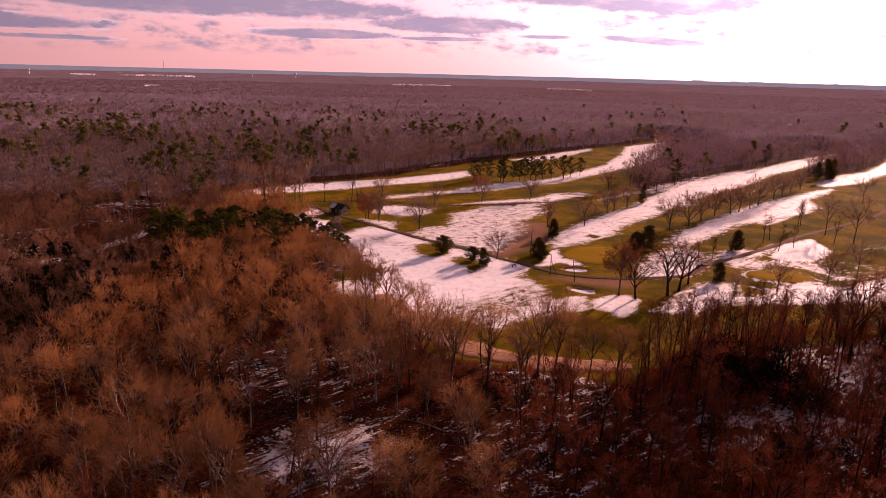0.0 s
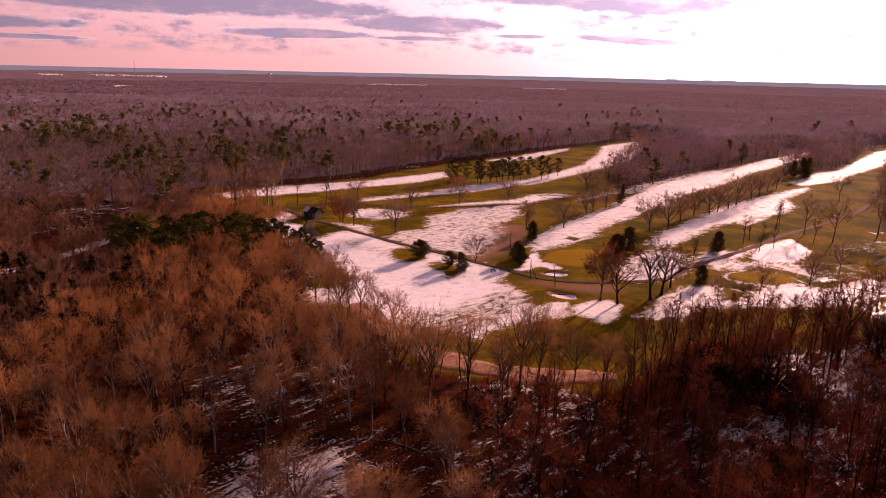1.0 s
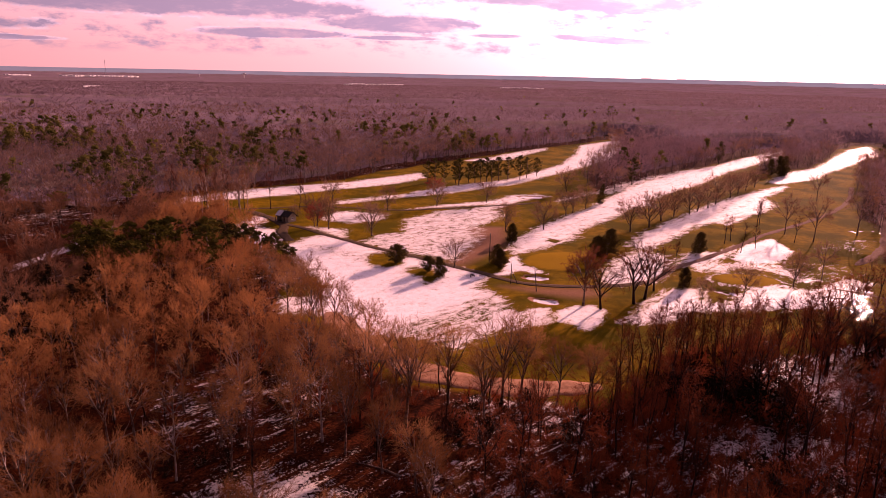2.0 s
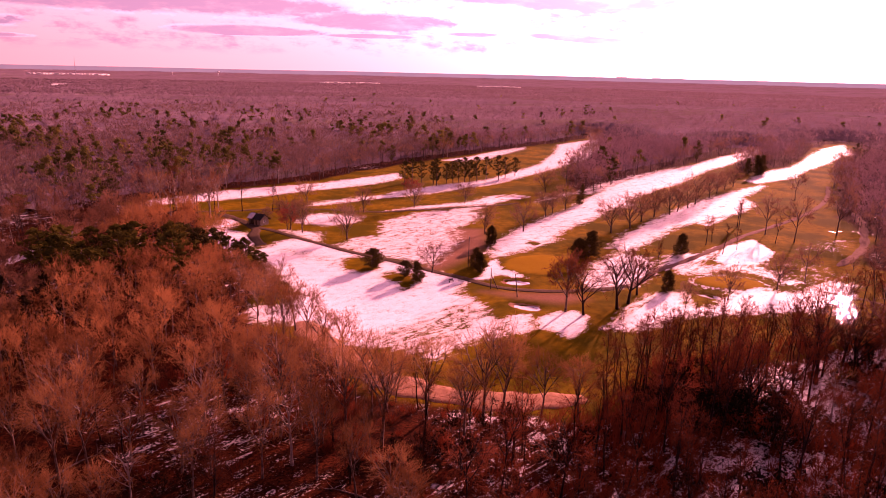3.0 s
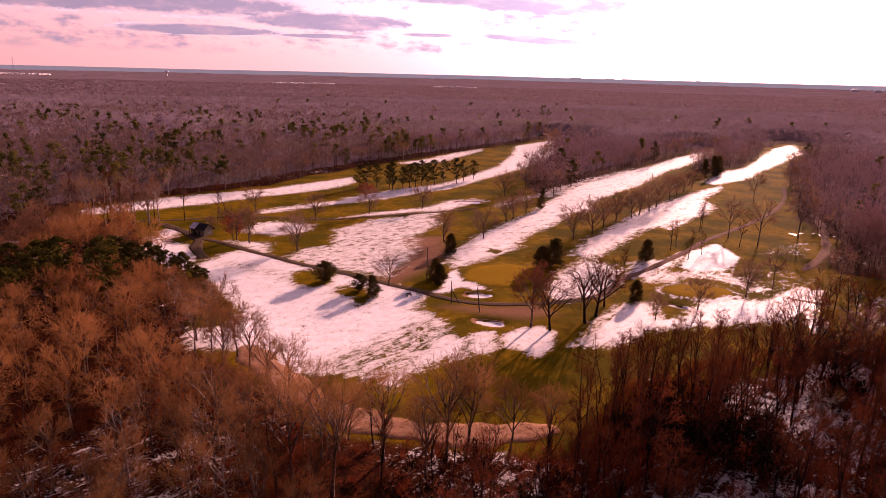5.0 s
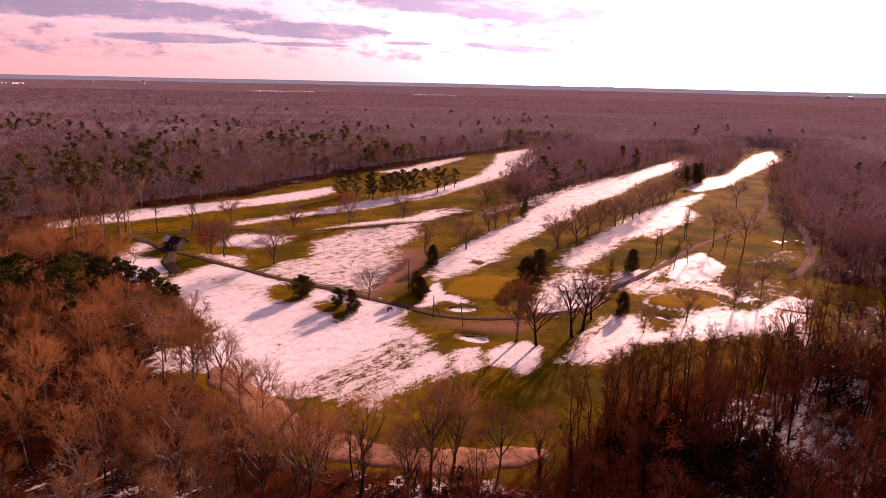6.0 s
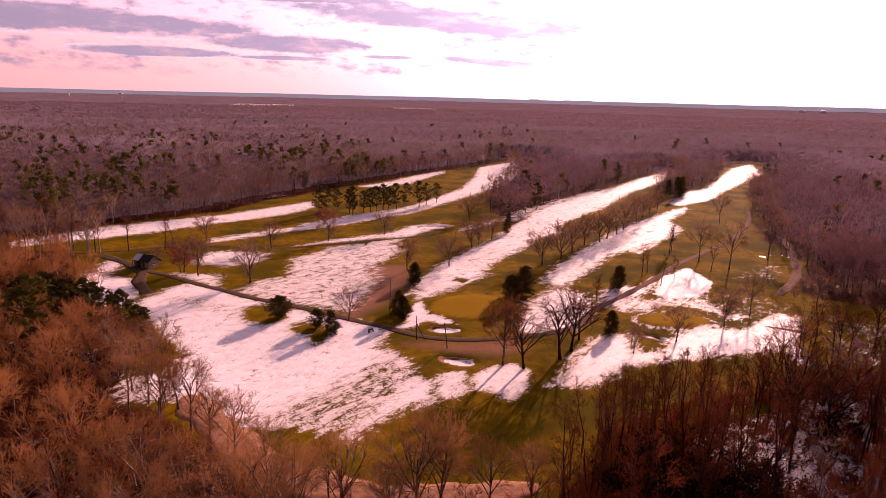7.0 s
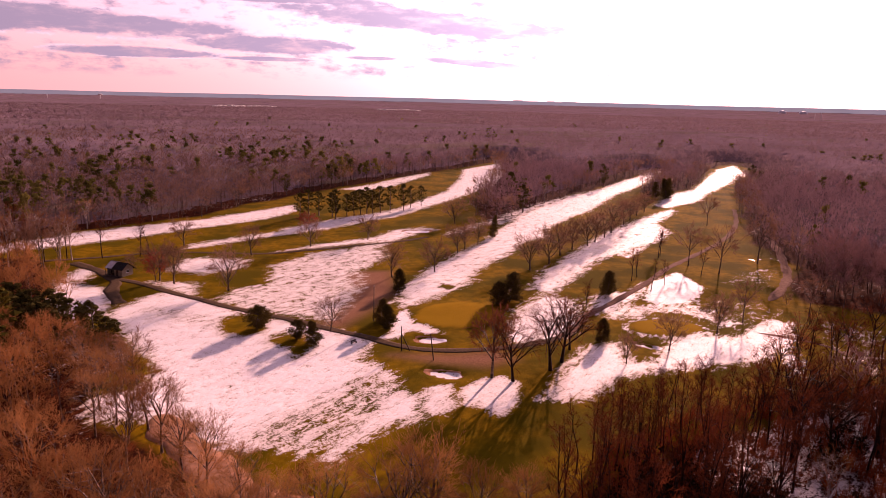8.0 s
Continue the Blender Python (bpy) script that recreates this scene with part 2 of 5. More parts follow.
STEEL = plain("galvanised_steel", (0.30, 0.30, 0.31), (0.45, 0.45, 0.46), 2.0, 0.5, 0.05, 0.5, 0.7)
WATER = plain("still_water", (0.012, 0.010, 0.010), (0.02, 0.017, 0.016), 0.6, 0.10, 0.35, 0.5)
GLASS = plain("dark_window_glass", (0.01, 0.01, 0.012), (0.02, 0.02, 0.022), 1.0, 0.05, 0.0, 0.5)


# ---- mesh helpers ----
def tri_mesh(name, points, faces, smooth=False, **values):
    """A mesh of triangles from arrays, with a number a point for each further name."""
    points, faces = np.asarray(points, np.float32), np.asarray(faces, np.int32)
    mesh = bpy.data.meshes.new(name)
    mesh.vertices.add(len(points))
    mesh.vertices.foreach_set("co", points.ravel())
    mesh.loops.add(faces.size)
    mesh.loops.foreach_set("vertex_index", faces.ravel())
    mesh.polygons.add(len(faces))
    mesh.polygons.foreach_set("loop_start", np.arange(0, faces.size, 3, dtype=np.int32))
    mesh.polygons.foreach_set("use_smooth", np.full(len(faces), smooth))
    for key, value in values.items():
        layer = mesh.attributes.new(key, "FLOAT", "POINT")
        layer.data.foreach_set("value", np.asarray(value, np.float32))
    mesh.update()
    mesh.validate()
    return mesh


class Heap:
    """Triangles gathered from many small pieces."""

    def __init__(self):
        self.points, self.faces, self.count = [], [], 0

    def put(self, points, faces):
        self.points.append(np.asarray(points, np.float64)), self.faces.append(np.asarray(faces) + self.count)
        self.count += len(points)

    def tube(self, line, radii, sides=3, cap=False):
        line, radii = np.asarray(line, float), np.asarray(radii, float)
        ways = np.gradient(line, axis=0)
        ways /= np.linalg.norm(ways, axis=1)[:, None] + 1e-9
        side = np.cross(ways, (0.31, 0.87, 0.38))
        side /= np.linalg.norm(side, axis=1)[:, None] + 1e-9
        other = np.cross(ways, side)
        turn = np.arange(sides) * 2 * np.pi / sides
        ring = line[:, None] + radii[:, None, None] * (np.cos(turn)[None, :, None] * side[:, None] + np.sin(turn)[None, :, None] * other[:, None])
        k = np.arange(len(line) - 1)[:, None] * sides
        i, j = np.arange(sides)[None], (np.arange(sides) + 1)[None] % sides
        faces = np.concatenate([np.stack([k + i, k + j, k + sides + j], -1).reshape(-1, 3), np.stack([k + i, k + sides + j, k + sides + i], -1).reshape(-1, 3)])
        if cap:
            last = (len(line) - 1) * sides
            faces = np.concatenate([faces, [(last, last + q, last + q + 1) for q in range(1, sides - 1)]])
        self.put(ring.reshape(-1, 3), faces)

    def blades(self, base, tips, width, rng):
        """Thin three-cornered slivers from base to tip."""
        base, tips = np.asarray(base), np.asarray(tips)
        side = np.cross(tips - base, rng.normal(size=base.shape))
        side *= (np.asarray(width) / 2 / (np.linalg.norm(side, axis=1) + 1e-9))[:, None]
        corners = np.stack([base - side, base + side, tips], 1).reshape(-1, 3)
        self.put(corners, np.arange(len(corners)).reshape(-1, 3))

    def clump(self, at, size, rng):
        """A small uneven tuft of foliage with eight faces, turned at random."""
        turn = np.linalg.qr(rng.normal(size=(3, 3)))[0]
        corners = np.array([(1, 0, 0), (0, 1, 0), (-1, 0, 0), (0, -1, 0), (0, 0, 1), (0, 0, -1)]) @ turn
        corners = corners * rng.uniform(0.6, 1.4, (6, 1)) * np.asarray(size) + at
        self.put(corners, [(0, 1, 4), (1, 2, 4), (2, 3, 4), (3, 0, 4), (1, 0, 5), (2, 1, 5), (3, 2, 5), (0, 3, 5)])

    def box(self, low, high, m=None):
        (a, b, c), (d, e, f) = low, high
        corners = np.array([(a, b, c), (d, b, c), (d, e, c), (a, e, c), (a, b, f), (d, b, f), (d, e, f), (a, e, f)], float)
        if m is not None:
            corners = np.array([m @ Vector(q) for q in corners])
        self.put(corners, [(0, 2, 1), (0, 3, 2), (4, 5, 6), (4, 6, 7), (0, 1, 5), (0, 5, 4), (1, 2, 6), (1, 6, 5), (2, 3, 7), (2, 7, 6), (3, 0, 4), (3, 4, 7)])

    def arrays(self):
        return (np.concatenate(self.points), np.concatenate(self.faces)) if self.points else (np.zeros((0, 3)), np.zeros((0, 3), int))

    def mesh(self, name, smooth=False, **values):
        return tri_mesh(name, *self.arrays(), smooth, **values)


def part(name, mesh, mat, parent=None, label=""):
    """One mesh object, under a thing or by itself."""
    if not mesh.materials:
        mesh.materials.append(mat)
    ob = new(name, mesh)
    ob.parent = parent
    return tagged(ob, label)


# ---- the lie of the land ----
WEST = [(-95, 338), (-60, 322), (-50, 300), (-48, 280), (-44, 262), (-30, 240), (-22, 230), (-14, 206), (-20, 192), (-19, 178), (-4, 166), (0, 153), (4, 145), (10, 137), (18, 132), (30, 126), (44, 123), (50, 122), (64, 130), (80, 137), (99, 143), (114, 145), (142, 147), (175, 150), (215, 170), (200, 192), (183, 206)]
EAST = [(200, 228), (222, 248), (238, 287), (290, 352), (330, 400), (381, 461), (440, 505), (495, 568), (519, 620), (500, 612), (455, 580), (395, 515), (337, 456), (298, 434), (275, 425), (302, 470), (352, 516), (390, 566), (372, 560), (309, 507), (263, 465), (218, 431), (176, 394), (148, 363), (134, 350)]
NORTH = [(137, 381), (150, 420), (190, 486), (258, 640), (268, 668), (221, 619), (171, 579), (133, 545), (83, 500), (41, 458), (14, 431), (-4, 402), (-58, 373), (-85, 347)]
OPEN = WEST + EAST + NORTH


def depth_in(x, y, ring):
    """Metres by which points lie inside a ring of corners (negative outside)."""
    x, y = np.asarray(x, float), np.asarray(y, float)
    near, inside = np.full(x.shape, 1e9), np.zeros(x.shape, bool)
    for (ax, ay), (bx, by) in zip(ring, ring[1:] + ring[:1]):
        dx, dy = bx - ax, by - ay
        s = np.clip(((x - ax) * dx + (y - ay) * dy) / (dx * dx + dy * dy + 1e-9), 0, 1)
        near = np.minimum(near, np.hypot(x - ax - s * dx, y - ay - s * dy))
        if dy:
            inside ^= ((ay > y) != (by > y)) & (x < dx * (y - ay) / dy + ax)
    return np.where(inside, near, -near)


def near_line(x, y, line):
    near = np.full(np.shape(x), 1e9)
    for (ax, ay), (bx, by) in zip(line, line[1:]):
        dx, dy = bx - ax, by - ay
        s = np.clip(((x - ax) * dx + (y - ay) * dy) / (dx * dx + dy * dy + 1e-9), 0, 1)
        near = np.minimum(near, np.hypot(x - ax - s * dx, y - ay - s * dy))
    return near


def ramp(value, low, high):
    s = np.clip((value - low) / (high - low), 0, 1)
    return s * s * (3 - 2 * s)


def wave(x, y, size, seed=0.0):
    """A smooth uneven field between about -1 and 1."""
    u, v = x / size + seed * 1.7, y / size - seed * 2.3
    return (np.sin(u * 1.3 + 1.1 * np.sin(v * 0.9 + seed)) + np.sin(v * 1.7 + 1.3 * np.sin(u * 1.1 - seed)) + np.sin((u + v) * 0.8 + 2 * seed) * 0.7) / 2.7


def land(x, y):
    """Height of the ground: nearly level, with low swells, rising far off."""
    x, y = np.asarray(x, float), np.asarray(y, float)
    far = np.hypot(x, y)
    return 0.28 * wave(x, y, 17, 1) + 0.12 * wave(x, y, 6, 2) - 0.1 + 3.0 * np.clip((far - 1200) / 3650, 0, 1.1) ** 1.15


BUNKERS = [(55, 183, 5.6, 2.8, -38), (58, 205, 5.2, 3.0, -28), (112, 188, 5.5, 1.8, -55), (94, 344, 8.5, 4.5, -10)]
GREENS = [(126, 197, 10, 7, -15), (72, 222, 13, 11, 20)]


def oval(x, y, at):
    """1 at the rim of an oval, 0 at its middle."""
    cx, cy, a, b, turn = at
    c, s = math.cos(radians(turn)), math.sin(radians(turn))
    u, v = ((x - cx) * c + (y - cy) * s) / a, (-(x - cx) * s + (y - cy) * c) / b
    return np.hypot(u, v)


def ground_height(x, y):
    z = land(x, y)
    for at in GREENS:
        z = z + 0.6 * ramp(oval(x, y, at), 1.5, 0.7)
    for at in BUNKERS:
        z = z - 0.7 * ramp(oval(x, y, at), 1.05, 0.5) + 0.3 * ramp(np.abs(oval(x, y, at) - 1.3), 0.3, 0.0)
    return z


SNOW, BARE = [], []


def snow_field(ring, depth=1.0, soft=4.5):
    SNOW.append((ring, depth, soft))


def bare_patch(ring, left=0.0, soft=3.0):
    BARE.append((ring, left, soft))


# the near meadow and the lobe by the shelter
snow_field([(-45, 272), (-46, 289), (-42, 303), (-36, 298), (-37, 288), (-41, 286), (-36, 279), (-29, 275), (-26, 259), (-26, 250), (-31, 242), (-36, 248)], 0.95)
snow_field([(-25, 248), (-16, 263), (-10, 266), (-1, 256), (10, 241), (25, 227), (36, 218), (44, 208), (38, 197), (44, 185), (42, 177), (47, 173), (44, 163), (37, 162), (28, 156), (25, 152), (16, 158), (11, 160), (5, 161), (1, 168), (-1, 176), (-9, 177), (-18, 179), (-21, 190), (-11, 192), (-8, 202), (-17, 225), (-21, 237)], 1.0)
bare_patch([(9, 166), (17, 171), (30, 181), (37, 188), (44, 183), (41, 175), (31, 160), (25, 152), (14, 158)], 0.55, 4)
bare_patch([(5, 230), (6, 236), (15, 238), (19, 234), (17, 222), (11, 219), (6, 223)])
bare_patch([(17, 214), (20, 219), (26, 218), (29, 211), (26, 204), (23, 201), (22, 208)])
bare_patch([(-20, 250), (-8, 250), (8, 234), (4, 228), (-12, 238)], 0.72, 5)
bare_patch([(-23, 193), (-14, 193), (-9, 200), (-13, 206)], 0.1)
# the upper meadow beyond the cart path
snow_field([(-18, 279), (-2, 275), (-2, 262), (-7, 264)], 0.9)
snow_field([(3, 252), (9, 264), (20, 270), (23, 293), (35, 304), (51, 310), (70, 311), (69, 296), (54, 277), (53, 262), (43, 239), (36, 225), (31, 226), (20, 236), (12, 242)], 0.68)
snow_field([(-12, 292), (-9, 309), (1, 311), (16, 303), (13, 291), (0, 286)], 0.85)
snow_field([(24, 314), (52, 320), (80, 326), (92, 340), (104, 344), (100, 352), (84, 346), (70, 334), (40, 322)], 0.9)
# the long northern fairway
snow_field([(30, 345), (48, 354), (93, 383), (140, 430), (190, 488), (232, 560), (268, 655), (255, 640), (207, 597), (180, 530), (150, 471), (99, 406), (51, 375), (32, 360)], 0.86)
snow_field([(-84, 330), (-49, 346), (-3, 370), (27, 389), (45, 410), (44, 430), (29, 418), (-6, 392), (-53, 372), (-84, 344)], 0.9)
snow_field([(-8, 327), (13, 338), (36, 350), (34, 357), (12, 346), (-8, 335)], 0.85)
snow_field([(80, 489), (109, 515), (145, 555), (171, 579), (165, 560), (120, 500), (95, 480)], 0.8)
# the middle fairway
snow_field([(57, 239), (65, 256), (79, 276), (93, 291), (114, 313), (134, 341), (176, 392), (218, 429), (263, 463), (309, 505), (372, 557), (389, 565), (352, 518), (302, 472), (260, 435), (213, 386), (179, 356), (153, 330), (151, 320), (134, 309), (114, 286), (102, 275), (90, 261), (91, 257), (75, 243), (59, 232)], 0.86)
snow_field([(56, 230), (59, 231), (58, 219), (62, 212), (63, 208), (59, 209), (55, 213), (50, 208), (44, 209), (49, 212)], 1.0, 1.2)
bare_patch([(75, 251), (78, 255), (81, 251), (78, 247)], 0.0, 1.0)
# the southern fairway
snow_field([(105, 243), (119, 262), (139, 281), (167, 308), (200, 336), (227, 355), (262, 377), (257, 368), (224, 339), (216, 318), (199, 301), (176, 288), (150, 273), (128, 252), (110, 235)], 0.86)
snow_field([(258, 388), (296, 430), (337, 452), (397, 513), (458, 572), (506, 604), (451, 527), (389, 477), (325, 425), (303, 403), (261, 381)], 0.86)
# round the big oaks, the tee and the green
snow_field([(80, 204), (90, 222), (106, 236), (114, 228), (105, 207), (93, 196), (84, 194), (78, 198)], 0.85)
snow_field([(71, 165), (78, 171), (84, 179), (97, 190), (107, 191), (102, 178), (107, 177), (115, 182), (121, 189), (132, 191), (139, 185), (154, 190), (161, 196), (166, 192), (148, 174), (134, 170), (118, 170), (102, 171), (93, 170), (85, 164), (76, 163)], 0.95)
snow_field([(150, 239), (169, 249), (165, 229), (151, 216), (138, 216), (136, 222)], 1.0, 1.5)
snow_field([(113, 219), (120, 229), (132, 233), (134, 229), (148, 240), (146, 233), (127, 218), (134, 214), (124, 208), (117, 209), (114, 213)], 0.72)
snow_field([(56, 174), (62, 178), (68, 178), (70, 173), (66, 165), (60, 160), (57, 165), (54, 167)], 0.95, 1.8)
snow_field([(46, 173), (50, 177), (55, 177), (54, 171), (50, 163), (46, 165), (45, 168)], 0.85, 1.8)
snow_field([(122, 206), (150, 222), (172, 212), (172, 198), (150, 188), (138, 192), (137, 203)], 0.22, 5)
snow_field([(175, 232), (200, 250), (212, 245), (190, 222)], 0.20, 5)
snow_field([(150, 150), (172, 160), (190, 182), (176, 190), (156, 172)], 0.26, 6)
snow_field([(38, 310), (58, 315), (72, 327), (81, 347), (93, 351), (94, 339), (86, 331), (72, 315), (55, 301), (37, 301)], 0.7, 3)
snow_field([(104, 337), (129, 357), (159, 377), (152, 358), (129, 350), (104, 327)], 0.55, 4)
snow_field([(145, 371), (184, 408), (244, 453), (231, 424), (165, 367), (137, 348)], 0.6, 5)
snow_field([(160, 278), (172, 288), (186, 299), (190, 296), (178, 284), (165, 274)], 0.6, 2)
snow_field([(118, 223), (129, 231), (138, 232), (137, 226), (126, 219), (116, 214), (114, 217)], 0.8, 1.6)
snow_field([(117, 215), (130, 218), (141, 219), (149, 212), (148, 200), (144, 198), (140, 205), (131, 211), (118, 207), (114, 208)], 0.62, 1.8)
snow_field([(145, 188), (154, 192), (161, 192), (159, 187), (149, 178), (140, 174), (137, 177), (139, 182)], 0.85, 2.0)
snow_field([(143, 196), (148, 198), (150, 195), (144, 192)], 0.8, 1.2)
snow_field([(140, 171), (146, 172), (145, 166), (139, 160), (136, 162)], 0.6, 2.0)
SOIL = [[(46, 279), (64, 275), (59, 247), (44, 228), (37, 220), (32, 223), (44, 245)], [(46, 197), (60, 193), (72, 192), (74, 186), (66, 184), (56, 189)]]
bare_patch(SOIL[0], 0.42, 5)


def ground_masks(x, y):
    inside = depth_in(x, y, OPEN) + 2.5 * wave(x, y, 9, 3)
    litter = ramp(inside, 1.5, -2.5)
    snow = np.zeros(x.shape)
    for ring, full, soft in SNOW:
        snow = np.maximum(snow, full * ramp(depth_in(x, y, ring), -soft, soft))
    for ring, left, soft in BARE:
        snow = np.minimum(snow, 1 - (1 - left) * ramp(depth_in(x, y, ring), -soft, soft))
    # under the trees the snow lies in patches, more of it in the south-east
    patch = 0.10 + 0.22 * wave(x, y, 11, 5) + 0.16 * wave(x, y, 31, 6) + 0.06 * ramp(x, 0, 70) * ramp(y, 190, 120) + 0.10 * ramp(np.hypot((x + 16) / 26, (y - 134) / 24), 1.2, 0.5) + 0.45 * ramp(np.hypot((x + 13) / 14, (y - 95) / 12), 1.25, 0.5)
    patch = patch * ramp(y, 700, 300) * (1 - 0.5 * ramp(x, 135, 155)) + 0.40 * ramp(np.hypot((x - 116) / 30, (y - 126) / 28), 1.15, 0.6) + 0.14 * ramp(np.hypot((x - 62) / 40, (y - 104) / 14), 1.2, 0.5)
    snow = np.maximum(snow, litter * patch)
    soil = np.zeros(x.shape)
    for ring in SOIL:
        soil = np.maximum(soil, ramp(depth_in(x, y, ring), -4, 4))
    green = np.zeros(x.shape)
    for at in GREENS:
        green = np.maximum(green, ramp(oval(x, y, at), 1.05, 0.95))
        snow = snow * (1 - 0.9 * ramp(oval(x, y, at), 1.0, 0.9))
    collar = ramp(np.abs(oval(x, y, GREENS[0]) - 1.16), 0.16, 0.03) * (0.55 + 0.3 * wave(x, y, 4, 1))
    snow = np.maximum(snow, 0.9 * collar)
    return snow, litter, soil * (1 - litter), green


def spaced(low, high, start, end, fine, middle):
    """Coordinates fine between start and end, a little wider as far as the middle stretch goes and ever wider outside."""
    xs = list(np.arange(start, end, fine))
    gap = fine
    while xs[-1] < high:
        gap *= 1.012 if xs[-1] < middle else 1.22
        xs.append(xs[-1] + gap)
    gap = fine
    while xs[0] > low:
        gap *= 1.035 if xs[0] > -260 else 1.22
        xs.insert(0, xs[0] - gap)
    return np.array(xs)


def build_ground():
    xs, ys = spaced(-5200, 5200, -60, 180, 1.6, 560), spaced(-700, 5200, 80, 330, 1.6, 700)
    x, y = (a.ravel() for a in np.meshgrid(xs, ys))
    w, h = len(xs), len(ys)
    k = (np.arange(h - 1)[:, None] * w + np.arange(w - 1)[None]).ravel()
    faces = np.concatenate([np.stack([k, k + 1, k + w + 1], 1), np.stack([k, k + w + 1, k + w], 1)])
    snow, litter, soil, green = ground_masks(x, y)
    mesh = tri_mesh("ground", np.stack([x, y, ground_height(x, y)], 1), faces, True, snow=snow, litter=litter, soil=soil, green=green)
    tagged(part("ground", mesh, GROUND), "winter turf and leaf litter under patchy melting snow", "ground", kind="structure")


build_ground()


def ribbon(name, line, width, mat, label, category, lift=0.06, wander=0.0, taper=0.0):
    """A path laid on the ground along a line, with a cambered surface and sunken edges."""
    line = np.array(line, float)
    for _ in range(3):
        line = np.concatenate([line[:1], np.stack([line[:-1] * 0.75 + line[1:] * 0.25, line[:-1] * 0.25 + line[1:] * 0.75], 1).reshape(-1, 2), line[-1:]])
    gaps = np.concatenate([[0], np.cumsum(np.hypot(*np.diff(line, axis=0).T))])
    s = np.arange(0, gaps[-1], 1.0)
    line = np.stack([np.interp(s, gaps, line[:, 0]), np.interp(s, gaps, line[:, 1])], 1)
    ways = np.gradient(line, axis=0)
    ways /= np.linalg.norm(ways, axis=1)[:, None]
    out = np.stack([ways[:, 1], -ways[:, 0]], 1)
    offs = np.array([-0.56, -0.5, -0.25, 0, 0.25, 0.5, 0.56])
    wide = width * (1 + wander * np.sin(s * 0.31) + 0.6 * wander * np.sin(s * 0.83 + 1))
    if taper:
        wide = wide * np.sqrt(np.clip(np.minimum(s + 0.3, s[-1] - s + 0.3) / taper, 0.02, 1))
    xy = line[:, None] + out[:, None] * (offs[None, :] * wide[:, None])[..., None]
    z = ground_height(xy[..., 0], xy[..., 1]) + np.array([-0.3, lift, lift * 1.3, lift * 1.5, lift * 1.3, lift, -0.3])[None]
    m, c = len(s), len(offs)
    k = (np.arange(m - 1)[:, None] * c + np.arange(c - 1)[None]).ravel()
    faces = np.concatenate([np.stack([k, k + c + 1, k + 1], 1), np.stack([k, k + c, k + c + 1], 1)])
    mesh = tri_mesh(name, np.concatenate([xy, z[..., None]], -1).reshape(-1, 3), faces, True)
    return tagged(part(name, mesh, mat), label, category, kind="structure")


ribbon("cart_path", [(-28, 286), (-18, 276), (-8, 263), (-1, 256), (7, 246), (16, 237), (24, 230), (31, 223), (36, 218), (43, 211), (47, 205), (53, 199), (60, 196), (68, 194), (76, 194), (85, 195), (93, 198)], 2.8, ASPHALT, "worn asphalt cart path winding between snowy fairways", "path", wander=0.06)
ribbon("dirt_path", [(93, 198), (99, 202), (108, 212), (116, 217), (127, 224), (150, 240), (174, 259), (196, 273), (224, 290), (264, 325), (300, 369)], 2.4, GRAVEL, "pale dirt path running up beside the southern fairway", "path", 0.05, 0.15)
ribbon("cart_path", [(-46, 312), (-38, 302), (-31, 291), (-27, 281), (-28, 273), (-26, 265), (-23, 256)], 4.0, ASPHALT, "wide asphalt path in front of the shelter", "path", wander=0.12)
ribbon("cart_path", [(-80, 318), (-43, 317), (-30, 321), (-14, 323), (16, 314), (29, 313), (52, 317), (78, 321), (95, 330)], 2.4, ASPHALT, "narrow asphalt path along the upper meadow", "path", wander=0.08)
ribbon("gravel_track", [(255, 296), (241, 274), (220, 249), (207, 234), (190, 220), (176, 211)], 3.2, GRAVEL, "pale gravel track at the wood's edge", "track", wander=0.15, taper=6)
ribbon("gravel_track", [(149, 187), (157, 180), (161, 173), (159, 167), (166, 171), (174, 181)], 1.5, GRAVEL, "faint gravel track looping through turf", "track", 0.04, 0.2, 5)
ribbon("snowy_road", [(-190, 160), (-150, 186), (-124, 203), (-108, 220), (-99, 249), (-92, 290)], 5.2, DIRTY_SNOW, "snow-covered woodland road", "road", wander=0.12)


def build_sandy_strip():
    """The bare sandy strip between the wood and the near meadow, widening to its eastern end."""
    ribbon("sandy_strip", [(-6, 178), (-1, 166), (4, 156), (9, 146), (17, 139), (27, 133), (36, 130), (44, 129.6), (53, 129)], 7.4, SAND, "bare sandy strip along the wood's edge", "sand", 0.10, 0.16, 7.0)


build_sandy_strip()


